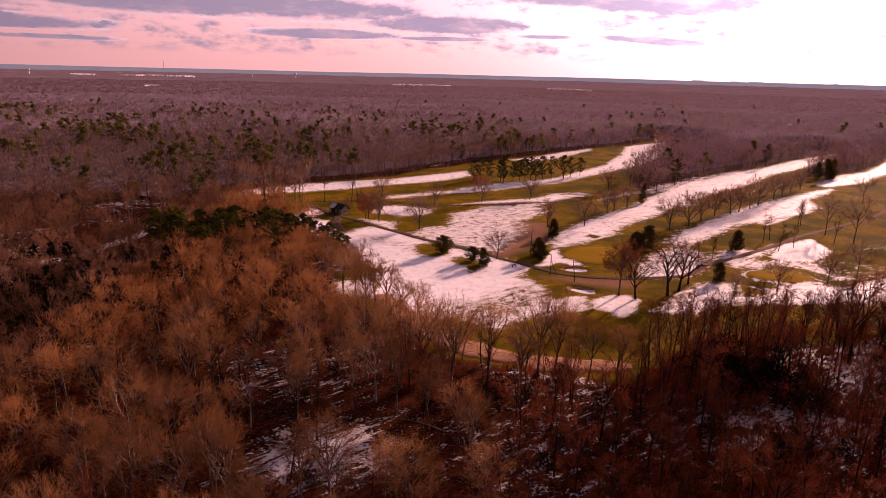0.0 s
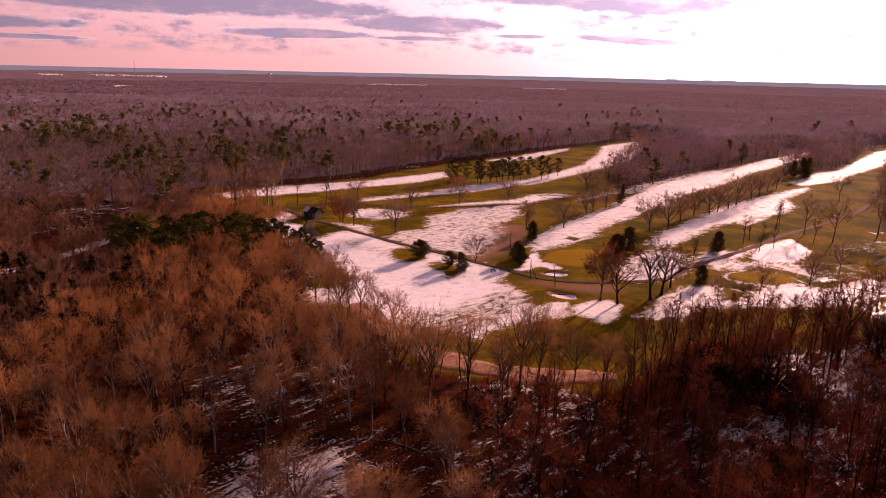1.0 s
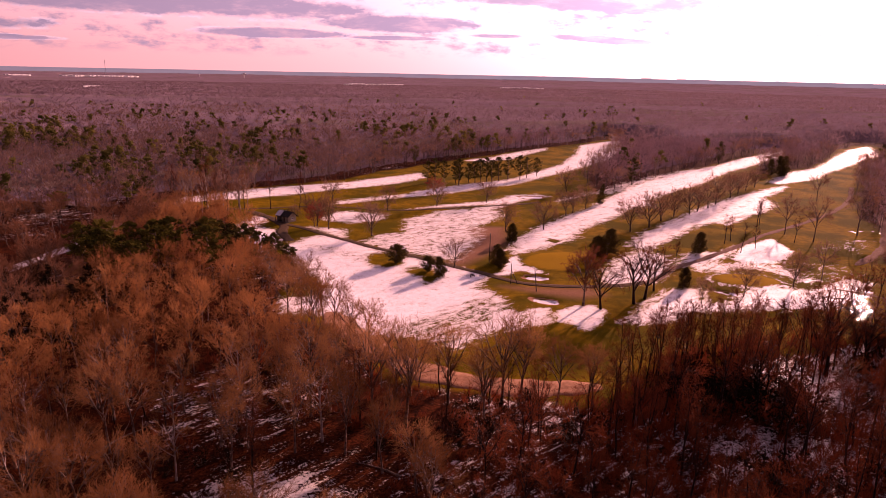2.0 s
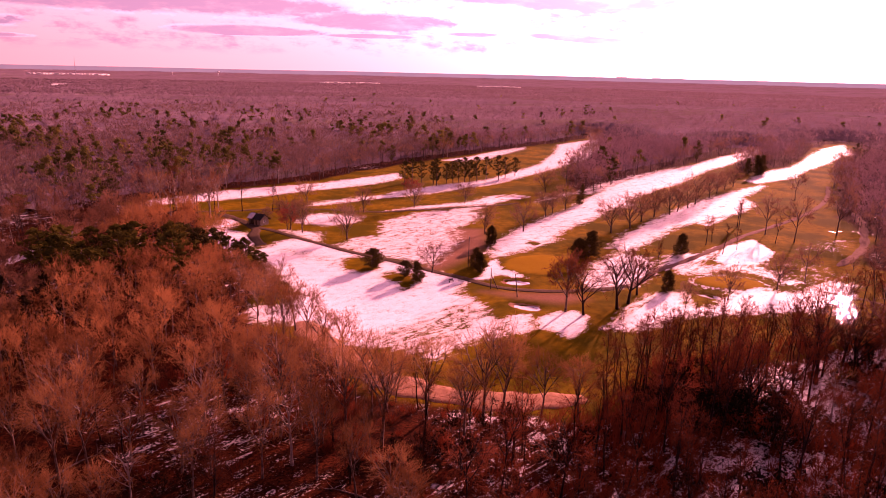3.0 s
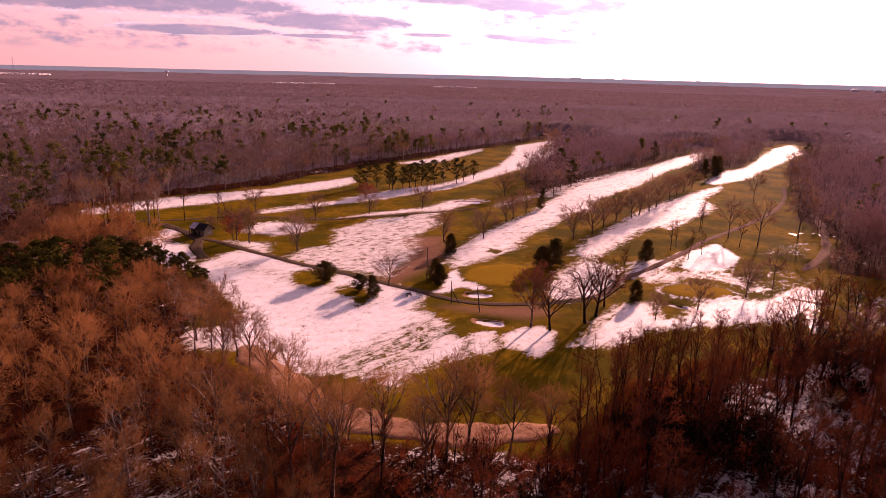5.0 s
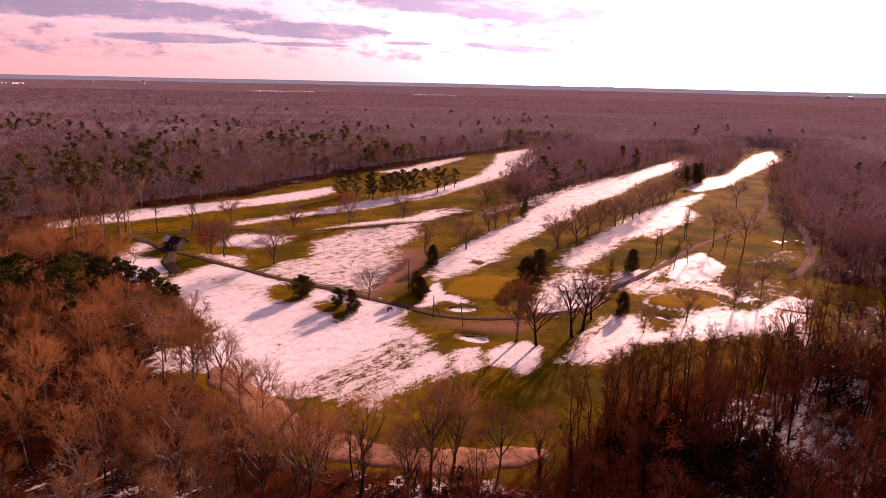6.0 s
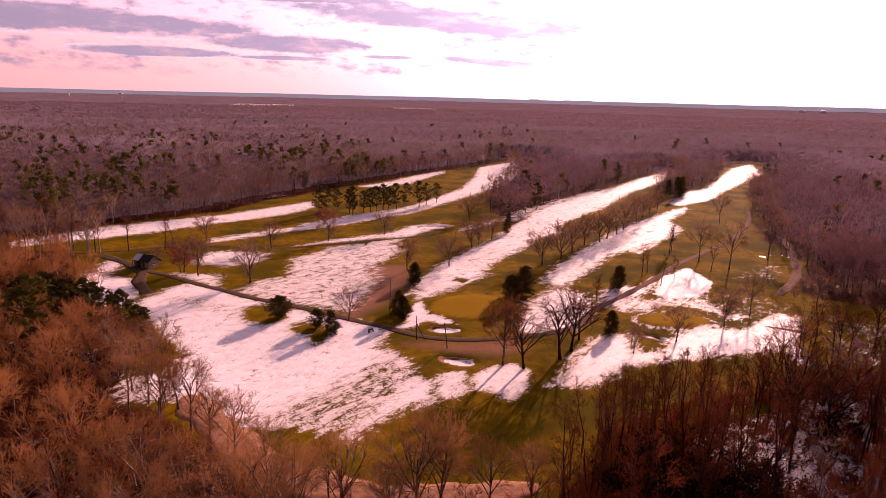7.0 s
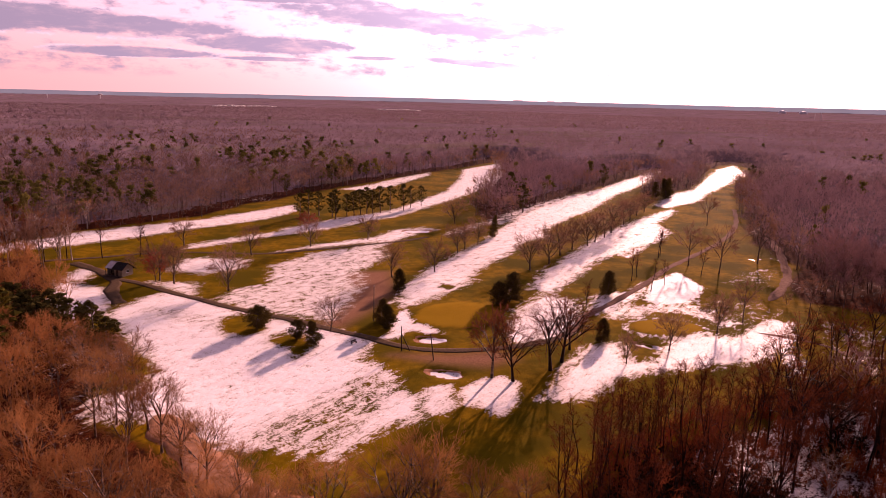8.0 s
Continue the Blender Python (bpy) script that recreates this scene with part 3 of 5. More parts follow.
def sand_bunker(at, full):
    """A sand hollow with a grassy lip, partly filled by snow."""
    cx, cy, a, b, turn = at
    thing = new("sand_bunker")
    thing.location = (cx, cy, float(ground_height(cx, cy)))
    tagged(thing, "sand bunker partly filled with old snow, beside a green", "bunker", "sand bunkers")
    c, s = math.cos(radians(turn)), math.sin(radians(turn))
    for name, mat, size, lift, shift in (("sand", SAND, 1.0, 0.10, 0.0), ("snow_fill", OLD_SNOW, 0.80, 0.17, full)):
        rings, around = 6, 40
        pts = [(shift * c * a, shift * s * a, 0)]
        for r in range(1, rings + 1):
            for q in range(around):
                w = q / around * 2 * math.pi
                k = size * r / rings * (1 + 0.07 * math.sin(3 * w + cx) + 0.04 * math.sin(7 * w + cy))
                u, v = k * a * math.cos(w) + shift * a, k * b * math.sin(w)
                pts.append((u * c - v * s, u * s + v * c, 0))
        pts = np.array(pts)
        pts[:, 2] = ground_height(pts[:, 0] + cx, pts[:, 1] + cy) - thing.location.z + lift
        pts[-around:, 2] -= 0.3
        faces = [(0, 1 + q, 1 + (q + 1) % around) for q in range(around)]
        for r in range(rings - 1):
            for q in range(around):
                i, j = 1 + r * around, 1 + (r + 1) * around
                faces += [(i + q, j + q, j + (q + 1) % around), (i + q, j + (q + 1) % around, i + (q + 1) % around)]
        part(name, tri_mesh(name, pts, faces, True), mat, thing)
    return thing


for at, full in zip(BUNKERS, (0.12, 0.16, 0.35, 0.0)):
    sand_bunker(at, full)


# ---- trees ----
def bough(rng, start, way, length, steps, wobble, lift):
    line, way = [np.asarray(start, float)], np.asarray(way, float)
    for _ in range(steps):
        way = way + rng.normal(0, wobble, 3) + (0, 0, lift)
        way = way / np.linalg.norm(way)
        line.append(line[-1] + way * length / steps)
    return np.array(line)


def arc(rng, a, b, steps, bend, wobble):
    """A limb from a to b, bowed a little."""
    a, b = np.asarray(a, float), np.asarray(b, float)
    f = np.linspace(0, 1, steps + 1)[:, None]
    long = np.linalg.norm(b - a)
    mid = (a + b) / 2 + rng.normal(0, wobble, 3) * long + (0, 0, bend * long)
    return a * (1 - f) ** 2 + mid * 2 * f * (1 - f) + b * f ** 2


def along(line, s):
    return np.stack([np.interp(s, np.linspace(0, 1, len(line)), line[:, k]) for k in range(3)], -1)


def crown_tree_shape(seed, tall=15.0, wide=5.5, clear=0.2, mains=7, subs=5, fines=4, twigs=6, girth=0.24, thin=0.05, fine=True, low=-0.4, wander=0.5, rise=0.3):
    """A bare tree whose limbs fan out into a rounded crown of fine twigs."""
    rng = np.random.default_rng(seed)
    wood, crown = Heap(), Heap()
    foot, half = tall * clear, tall * (1 - clear) / 2
    heart = np.array((0, 0, foot + half * 0.93))
    size = np.array((wide, wide, half)) * 0.93
    lump = rng.normal(0, 0.13, 24)

    def shell(way, f):
        lobe = 1 + lump[int((math.atan2(way[1], way[0]) + math.pi) * 1.27) % 8 + 8 * int((way[2] + 1) * 1.49)]
        return heart + way * size * f * lobe

    trunk = bough(rng, (0, 0, -0.4), (rng.normal(0, 0.04), rng.normal(0, 0.04), 1), foot + half * 0.9 + 0.4, 6 if fine else 2, 0.035, 0.05)
    f = np.linspace(0, 1, len(trunk))
    wood.tube(trunk, girth * (1 - 0.65 * f) + 0.3 * girth * np.exp(-f * 9), 7 if fine else 3)
    split = foot / (foot + half * 0.9)
    for i in range(mains):
        z = low + (0.97 - low) * (i + rng.uniform(0.2, 0.8)) / mains
        w = i * 2.4 + rng.normal(0, 0.35)
        way = np.array((math.cos(w) * math.sqrt(1 - z * z), math.sin(w) * math.sqrt(1 - z * z), z))
        start = along(trunk, split * rng.uniform(0.85, 1.05) + (1 - split) * 0.85 * i / mains)
        limb = arc(rng, start, shell(way, rng.uniform(0.5, 0.72)), 5 if fine else 2, rng.uniform(-0.08, 0.1), 0.08)
        thick = girth * rng.uniform(0.36, 0.55)
        wood.tube(limb, np.linspace(thick, thick * 0.42, len(limb)), 5 if fine else 3)
        for j in range(subs):
            root = along(limb, rng.uniform(0.3, 1.0))
            way2 = way + rng.normal(0, wander, 3)
            way2 /= np.linalg.norm(way2)
            branch = arc(rng, root, shell(way2, rng.uniform(0.72, 0.98)), 3 if fine else 1, rng.uniform(-0.1, 0.1), 0.10)
            if fine:
                wood.tube(branch, np.linspace(max(0.04, thick * 0.4), 0.02, len(branch)), 3)
            else:
                crown.blades(branch[:1], branch[-1:], [0.13], rng)
            roots = along(branch, rng.uniform(0.3, 1.0, fines))
            ways = way2 * 0.75 + rng.normal(0, 0.5, (fines, 3)) + (0, 0, rise)
            ways /= np.linalg.norm(ways, axis=1)[:, None]
            ends = roots + ways * (tall * rng.uniform(0.06, 0.13, fines))[:, None]
            crown.blades(roots, ends, np.full(fines, thin * 1.3), rng)
            s = rng.uniform(0.1, 1.0, (fines, twigs, 1))
            base = (roots[:, None] * (1 - s) + ends[:, None] * s).reshape(-1, 3)
            turn = np.repeat(ways, twigs, 0) * 0.7 + rng.normal(0, 0.5, base.shape) + (0, 0, rise)
            turn /= np.linalg.norm(turn, axis=1)[:, None]
            crown.blades(base, base + turn * (tall * rng.uniform(0.03, 0.08, len(base)))[:, None], np.full(len(base), thin), rng)
    return wood, crown


def slim_tree_shape(seed, tall=18.0, stems=2, reach=3.2, girth=0.19):
    """A slim tree of the wood's edge: a straight stem that forks halfway, with short open side branches."""
    rng = np.random.default_rng(seed)
    wood, crown = Heap(), Heap()
    split = tall * rng.uniform(0.26, 0.42)
    trunk = bough(rng, (0, 0, -0.4), (rng.normal(0, 0.04), rng.normal(0, 0.04), 1), split + 0.4, 4, 0.03, 0.05)
    wood.tube(trunk, np.linspace(girth * 1.15, girth * 0.85, len(trunk)), 6)
    turn = rng.uniform(0, 6.283)
    for i in range(stems):
        w, tip = turn + i * 6.283 / stems + rng.normal(0, 0.4), rng.uniform(0.06, 0.3)
        way = np.array((math.cos(w) * tip, math.sin(w) * tip, 1.0))
        long = (tall - split) * (1 if i == 0 else rng.uniform(0.7, 0.95))
        line = bough(rng, trunk[-1], way / np.linalg.norm(way), long, 7, 0.055, 0.04)
        wood.tube(line, np.linspace(girth * (0.8 if i == 0 else 0.6), 0.02, len(line)), 5)
        for s in np.linspace(0.12, 0.97, 15):
            at = np.array([np.interp(s + rng.uniform(-0.03, 0.03), np.linspace(0, 1, len(line)), line[:, k]) for k in range(3)])
            w, up = rng.uniform(0, 6.283), rng.uniform(0.5, 1.5)
            out = np.array((math.cos(w), math.sin(w), up))
            side = bough(rng, at, out / np.linalg.norm(out), reach * (1.15 - 0.75 * s) * rng.uniform(0.6, 1.3), 4, 0.16, 0.05)
            wood.tube(side, np.linspace(0.045 * (1.2 - 0.7 * s), 0.014, len(side)), 3)
            for q in range(15):
                p = side[rng.integers(1, 5)]
                spread = (side[-1] - side[0]) / np.linalg.norm(side[-1] - side[0]) + rng.normal(0, 0.55, 3) + (0, 0, 0.15)
                small = bough(rng, p, spread / np.linalg.norm(spread), rng.uniform(0.5, 1.3), 2, 0.2, 0.03)
                crown.blades(small[:2], small[1:], np.full(2, 0.058), rng)
                ends = small[1:]
                crown.blades(ends, ends + rng.normal(0, 0.35, ends.shape) + (0, 0, 0.15), np.full(len(ends), 0.045), rng)
    return wood, crown


def evergreen_shape(seed, tall=12.0, wide=2.6, clear=0.15, whorls=16, per=7, tufts=12, tuft=0.55, taper=0.85, flat=0.0, sweep=0.05, clump=0.0):
    """A conifer: trunk with tiers of boughs carrying tufts of needles."""
    rng = np.random.default_rng(seed)
    wood, crown = Heap(), Heap()
    trunk = bough(rng, (0, 0, -0.3), (0, 0, 1), tall * 0.97, 6, 0.03, 0.05)
    f = np.linspace(0, 1, len(trunk))
    wood.tube(trunk, 0.02 * tall * (1 - 0.9 * f) + 0.01, 5)
    for i in range(whorls):
        s = clear + (0.98 - clear) * i / (whorls - 1)
        at = np.array([np.interp(s, f, trunk[:, k]) for k in range(3)])
        u = (s - clear) / (1 - clear)
        reach = wide * ((1 - u) ** taper * (0.7 + 0.3 * min(1.0, u * 5)) if flat == 0 else math.sqrt(max(0.03, 1 - (2 * u - 0.9) ** 2)) * 0.9) + 0.15
        for b in range(per):
            w = rng.uniform(0, 6.283)
            way = np.array([math.cos(w), math.sin(w), sweep + rng.normal(0.12, 0.16)])
            line = bough(rng, at, way / np.linalg.norm(way), reach * rng.uniform(0.65, 1.12), 3, 0.12, 0.03)
            wood.tube(line, (0.04, 0.03, 0.02, 0.008), 3)
            if clump:
                crown.clump(line[-1] + rng.normal(0, 0.2, 3), clump * rng.uniform(0.7, 1.3) * np.array((1, 1, 0.6)), rng)
            r = rng.uniform(0.25, 1.05, tufts)
            base = np.stack([np.interp(r, np.linspace(0, 1, 4), line[:, k]) for k in range(3)], 1) + rng.normal(0, 0.16 * wide / 2.5, (tufts, 3))
            for q in range(3):
                way = rng.normal(0, 1, (tufts, 3)) * (1, 1, 0.7) + (line[-1] - line[0]) / reach * 0.9 + (0, 0, 0.25)
                way /= np.linalg.norm(way, axis=1)[:, None]
                crown.blades(base, base + way * rng.uniform(0.6, 1.2, tufts)[:, None] * tuft, np.full(tufts, tuft * 0.42), rng)
    return wood, crown


def tree_thing(name, shapes, wood_mat, crown_mat, label, category, group):
    """A tree at the origin, with its trunk and crown."""
    wood, crown = shapes
    thing = new(name)
    tagged(thing, label, category, group)
    part("trunk", wood.mesh("trunk", True), wood_mat, thing)
    part("crown", crown.mesh("crown"), crown_mat, thing)
    return thing


class Kind:
    """One kind of tree: the first is set in place, the rest are copies."""

    def __init__(self, tall, *args):
        self.first, self.tall, self.used, self.args = None, tall, False, args

    def plant(self, x, y, height, turn, stretch=1.0):
        if self.first is None:
            self.first = tree_thing(*self.args)
        k = height / self.tall
        m = pose(x, y, float(ground_height(x, y)) - 0.05, 0, 0, turn) @ Matrix.Diagonal((k * stretch, k * stretch, k, 1))
        if not self.used:
            self.used = True
            self.first.matrix_basis = m
            return self.first
        first, self.first.matrix_basis = self.first, self.first.matrix_basis
        spot = first.matrix_basis.copy()
        first.matrix_basis = Matrix.Identity(4)
        made = copy_thing(first, m)
        first.matrix_basis = spot
        return made


LONE, WILD = "trees on the golf course", "trees of the near wood"
round_trees = [Kind(15, "bare_tree", crown_tree_shape(s, 15, 6.0, 0.16, 10, 5, 7, 7, 0.24, 0.055, True, -0.3, 0.5, 0.3), COURSE_BARK, TWIG_COURSE, "bare rounded tree with fine brown twigs on the course", "tree", LONE) for s in (1, 2, 3)]
oaks = [Kind(18, "oak_tree", crown_tree_shape(s, 18, 8.4, 0.22, 9, 6, 6, 6, 0.42, 0.045, True, -0.25, 0.6), DARK_BARK, TWIG_DARK, "big bare oak with spreading dark limbs", "tree", LONE) for s in (11, 12, 13)]
brown_oaks = [Kind(18, "oak_tree", crown_tree_shape(s, 18, 7.0, 0.24, 8, 7, 6, 9, 0.4, 0.10, True, -0.45), BARK, OAK_LEAF, "oak keeping its dead brown leaves and twigs", "tree", LONE) for s in (15,)]
strip_oaks = [Kind(20, "oak_tree", crown_tree_shape(s, 20, 6.4, 0.3, 9, 6, 6, 7, 0.32, 0.045, True, -0.1, 0.5, 0.35), BARK, TWIG, "tall bare oak with crooked sunlit limbs by the sandy strip", "tree", WILD) for s in (16, 17, 18)]
red_trees = [Kind(10, "red_twig_tree", crown_tree_shape(s, 10, 4.4, 0.14, 9, 7, 7, 8, 0.16, 0.065), BARK, TWIG_RED, "small bare tree with dense reddish twigs", "tree", LONE) for s in (21,)]
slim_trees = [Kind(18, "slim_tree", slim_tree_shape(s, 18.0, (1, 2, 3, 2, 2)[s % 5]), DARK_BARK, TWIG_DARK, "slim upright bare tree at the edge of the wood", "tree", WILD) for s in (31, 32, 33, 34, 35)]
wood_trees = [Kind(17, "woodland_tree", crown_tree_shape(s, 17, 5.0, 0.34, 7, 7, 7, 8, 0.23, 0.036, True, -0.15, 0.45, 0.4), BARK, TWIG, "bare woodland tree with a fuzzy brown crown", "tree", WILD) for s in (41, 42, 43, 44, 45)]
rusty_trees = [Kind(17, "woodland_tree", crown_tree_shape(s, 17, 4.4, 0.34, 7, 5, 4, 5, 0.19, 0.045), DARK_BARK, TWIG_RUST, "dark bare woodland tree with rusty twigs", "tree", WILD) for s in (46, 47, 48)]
edge_trees = [Kind(15, "bare_tree", crown_tree_shape(s, 15, 5.4, 0.3, 7, 5, 5, 6, 0.2, 0.07), BARK, TWIG_COURSE, "bare grey-brown tree at the edge of the far woods", "tree", "trees along the far edge") for s in (91, 92, 93)]
pale_trees = [Kind(17, "pale_tree", crown_tree_shape(s, 17, 5.4, 0.34, 7, 5, 4, 5, 0.25, 0.05), BARK_PALE, TWIG, "bare woodland tree with pale whitish limbs", "tree", WILD) for s in (51, 52)]
cedars = [Kind(6.5, "cedar", evergreen_shape(s, 6.5, 2.3, 0.10, 13, 8, 22, 0.36, 0.6), BARK, NEEDLE, "bushy dark green cedar on the turf", "evergreen", LONE) for s in (61, 62)]
round_evergreens = [Kind(6.5, "holly", evergreen_shape(s, 6.5, 3.0, 0.14, 12, 9, 24, 0.36, 1, 1.0), BARK, NEEDLE, "round dark evergreen with a short trunk", "evergreen", LONE) for s in (65,)]
pines = [Kind(15, "pine", evergreen_shape(s, 15, 4.0, 0.24, 11, 4, 13, 0.6, 1, 1.0, 0.3, 0.62), BARK, PINE_NEEDLE, "tall pine with a flat-topped clumpy crown", "pine", "row of pines") for s in (71, 72, 73)]
edge_pines = [Kind(12, "pine", evergreen_shape(s, 12, 4.0, 0.16, 9, 6, 15, 0.65, 1, 1.0, 0.15, 0.8), BARK, PINE_NEEDLE, "ragged olive-green pine at the edge of the near wood", "pine", "pines of the near wood") for s in (75, 76)]
spruces = [Kind(16, "spruce", evergreen_shape(s, 16, 3.4, 0.08, 18, 7, 11, 0.65, 0.85, 0.0, -0.1), BARK, NEEDLE, "dark conical spruce beside the wood", "conifer", LONE) for s in (81,)]
placed = []
rng = np.random.default_rng(7)


def set_tree(kinds, x, y, height, stretch=1.0):
    placed.append((x, y))
    return kinds[len(placed) % len(kinds)].plant(x, y, height, float(rng.uniform(0, 360)), stretch)


# lone trees on the course
for x, y, h in ((8, 263, 15), (-14, 280, 14), (-9, 275, 14), (-24, 293, 6.7), (-9, 333, 12), (17, 312, 12.5), (41, 321, 12), (67, 329, 11.4), (63, 267, 13), (80, 271, 12.7), (98, 297, 12.5), (103, 303, 11), (113, 313, 12), (118, 359, 14), (34, 218, 10.4), (-13, 201, 10.5)):
    set_tree(round_trees, x, y, h * 1.08, 1.25)
for x, y, h in ((-37, 317, 18), (-24, 317, 16.4), (-21, 318, 15), (-49, 318, 17)):
    set_tree(slim_trees, x, y, h, 1.1)
set_tree(red_trees, 44, 359, 8.5, 1.5)
set_tree(red_trees, -15, 279, 11, 1.0)
# the row between the two fairways
for x, y, h in ((127, 272, 15), (138, 284, 13.4), (149, 294, 12.8), (159, 298, 13.3), (166, 304, 13.7), (185, 321, 15.5), (203, 338, 14), (226, 361, 11.7), (238, 371, 11.5), (116, 266, 14), (176, 312, 12), (214, 349, 12)):
    set_tree(round_trees, x, y, h * 1.12, 1.35)
# towards the east
for x, y, h in ((174, 242, 10.6), (177, 272, 13), (145, 243, 11.7), (150, 247, 10.5), (144, 230, 11.7), (153, 235, 9.1), (113, 219, 9), (180, 275, 12)):
    set_tree(slim_trees, x, y, h, 1.2)
for x, y, h in ((100, 177, 8.4), (116, 182, 10.6), (137, 189, 12), (178, 206, 4.5)):
    set_tree(round_trees, x, y, h * 1.08, 1.0)
for x, y, h in ((180, 257, 18.5), (183, 243, 20), (246, 327, 17.5), (211, 254, 23), (219, 242, 18), (176, 195, 14), (218, 225, 17), (151, 195, 14)):
    set_tree(edge_trees, x, y, h, 0.95)
set_tree(brown_oaks, 65, 178, 18.9, 0.8)
for x, y, h in ((69, 175, 15.5), (80, 178, 18.8), (85, 182, 18.7), (91, 189, 13.6)):
    set_tree(oaks, x, y, h, 1.0)
# evergreens
for x, y, h, wide in ((15, 224, 6.6, 1.4), (24.5, 214, 5.4, 1.15)):
    set_tree(round_evergreens, x, y, h, wide)
for x, y, h in ((28.5, 209.5, 6.6), (50, 216, 7), (49, 222, 7.2), (61, 250, 7.5), (127, 230, 8.4), (102, 192, 6.7)):
    set_tree(cedars, x, y, h, 1.15)
for x, y, h in ((92, 230, 10.1), (88, 229, 8)):
    set_tree(cedars, x, y, h, 1.35)
for x, y, h in ((60, 386, 13.5), (61, 381, 15.4), (68, 388, 12), (72, 389, 13), (80, 395, 14.7), (83, 394, 13.2), (88, 397, 15), (95, 403, 14), (102, 401, 15), (44, 390, 13), (49, 394, 14), (54, 392, 13), (76, 392, 14), (108, 408, 13), (116, 414, 12)):
    set_tree(pines, x, y, h, 1.12)
for x, y, h in ((124, 323, 11), (-44, 240, 12), (-27, 225, 10)):
    set_tree(spruces, x, y, h, 1.15)
for x, y, h in ((-41, 237, 12), (-35, 233, 13), (-30, 229, 11), (-24, 221, 12), (-48, 244, 12), (-20, 215, 10), (-38, 228, 12), (-45, 233, 13), (-52, 238, 12), (-33, 222, 11)):
    set_tree(edge_pines, x, y, h, 1.1)
for x, y, h in ((284, 414, 14), (290, 420, 13), (280, 419, 11)):
    set_tree(spruces, x, y, h, 1.9)
# the tall grove west of the shelter
for x, y, h in ((-52, 322, 18), (-56, 316, 17), (-60, 326, 18), (-64, 318, 16), (-68, 328, 19), (-72, 320, 17), (-54, 306, 15), (-60, 308, 17), (-66, 310, 16), (-76, 330, 18), (-80, 322, 17), (-50, 312, 16), (-58, 300, 15), (-70, 334, 17), (-47, 316, 17), (-49, 305, 15), (-63, 303, 16), (-73, 312, 17), (-78, 316, 18), (-84, 328, 17), (-66, 322, 18), (-56, 311, 17)):
    set_tree((pale_trees, edge_trees, slim_trees)[len(placed) % 3], x, y, h * 1.15, 0.85)
# the near edge of the wood, along the sandy strip
for x, y, h in ((0, 153, 14), (4, 147, 15), (9, 128, 13), (26, 126, 11), (-7, 172, 14), (-13, 176, 13), (-4, 163, 15), (-17, 183, 14), (-21, 191, 13), (-24, 199, 13), (-14, 190, 12), (-18, 200, 11), (-25, 208, 12), (-20, 207, 9), (-11, 183, 11), (-10, 168, 13), (-16, 172, 14), (9, 139, 13), (-9, 158, 15), (14, 133, 12), (40, 122, 15), (47, 121, 14)):
    set_tree(wood_trees, x, y, h, 1.15)
for x, y, h in ((10, 117, 21), (29, 122, 20.5), (4, 122, 19), (33, 124, 20), (19, 125, 18), (-2, 128, 18), (25, 119, 15), (-8, 134, 19)):
    set_tree(strip_oaks, x, y, h, 1.0)
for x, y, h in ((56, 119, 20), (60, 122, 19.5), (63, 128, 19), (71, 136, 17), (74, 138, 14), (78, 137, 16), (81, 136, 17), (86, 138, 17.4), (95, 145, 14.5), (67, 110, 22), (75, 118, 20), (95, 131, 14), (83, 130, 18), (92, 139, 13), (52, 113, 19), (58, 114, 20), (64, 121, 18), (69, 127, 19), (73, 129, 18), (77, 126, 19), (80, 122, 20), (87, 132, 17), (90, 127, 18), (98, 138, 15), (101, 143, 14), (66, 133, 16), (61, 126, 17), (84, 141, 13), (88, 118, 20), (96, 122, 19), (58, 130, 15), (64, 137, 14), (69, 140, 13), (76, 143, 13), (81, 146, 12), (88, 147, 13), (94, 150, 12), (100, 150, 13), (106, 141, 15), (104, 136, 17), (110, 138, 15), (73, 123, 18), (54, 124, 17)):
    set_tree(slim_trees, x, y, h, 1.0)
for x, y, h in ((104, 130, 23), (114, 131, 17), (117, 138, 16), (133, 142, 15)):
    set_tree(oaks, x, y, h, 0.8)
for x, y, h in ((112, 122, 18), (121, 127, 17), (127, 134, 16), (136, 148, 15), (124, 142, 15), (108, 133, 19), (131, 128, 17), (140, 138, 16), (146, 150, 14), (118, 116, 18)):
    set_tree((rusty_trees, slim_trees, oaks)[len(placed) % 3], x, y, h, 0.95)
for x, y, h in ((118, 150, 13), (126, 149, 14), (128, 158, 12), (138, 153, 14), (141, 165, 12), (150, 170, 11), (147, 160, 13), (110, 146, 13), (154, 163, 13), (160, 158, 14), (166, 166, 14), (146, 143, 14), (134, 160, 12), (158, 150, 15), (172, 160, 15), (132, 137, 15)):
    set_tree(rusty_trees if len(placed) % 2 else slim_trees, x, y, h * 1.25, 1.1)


# ---- the woods ----
def scatter(x0, x1, y0, y1, gap, seed, keep):
    """Uneven spots over a stretch of the plan where keep(x, y) holds."""
    rng = np.random.default_rng(seed)
    xs, ys = np.meshgrid(np.arange(x0, x1, gap), np.arange(y0, y1, gap))
    x, y = xs.ravel() + rng.uniform(-0.48, 0.48, xs.size) * gap, ys.ravel() + rng.uniform(-0.48, 0.48, xs.size) * gap
    ok = keep(x, y)
    return x[ok], y[ok]


def in_wood(x, y, margin=2.0):
    road = near_line(x, y, [(-190, 160), (-150, 186), (-124, 203), (-108, 220), (-99, 249), (-92, 290)])
    return (depth_in(x, y, OPEN) < -margin) & (road > 6.5)


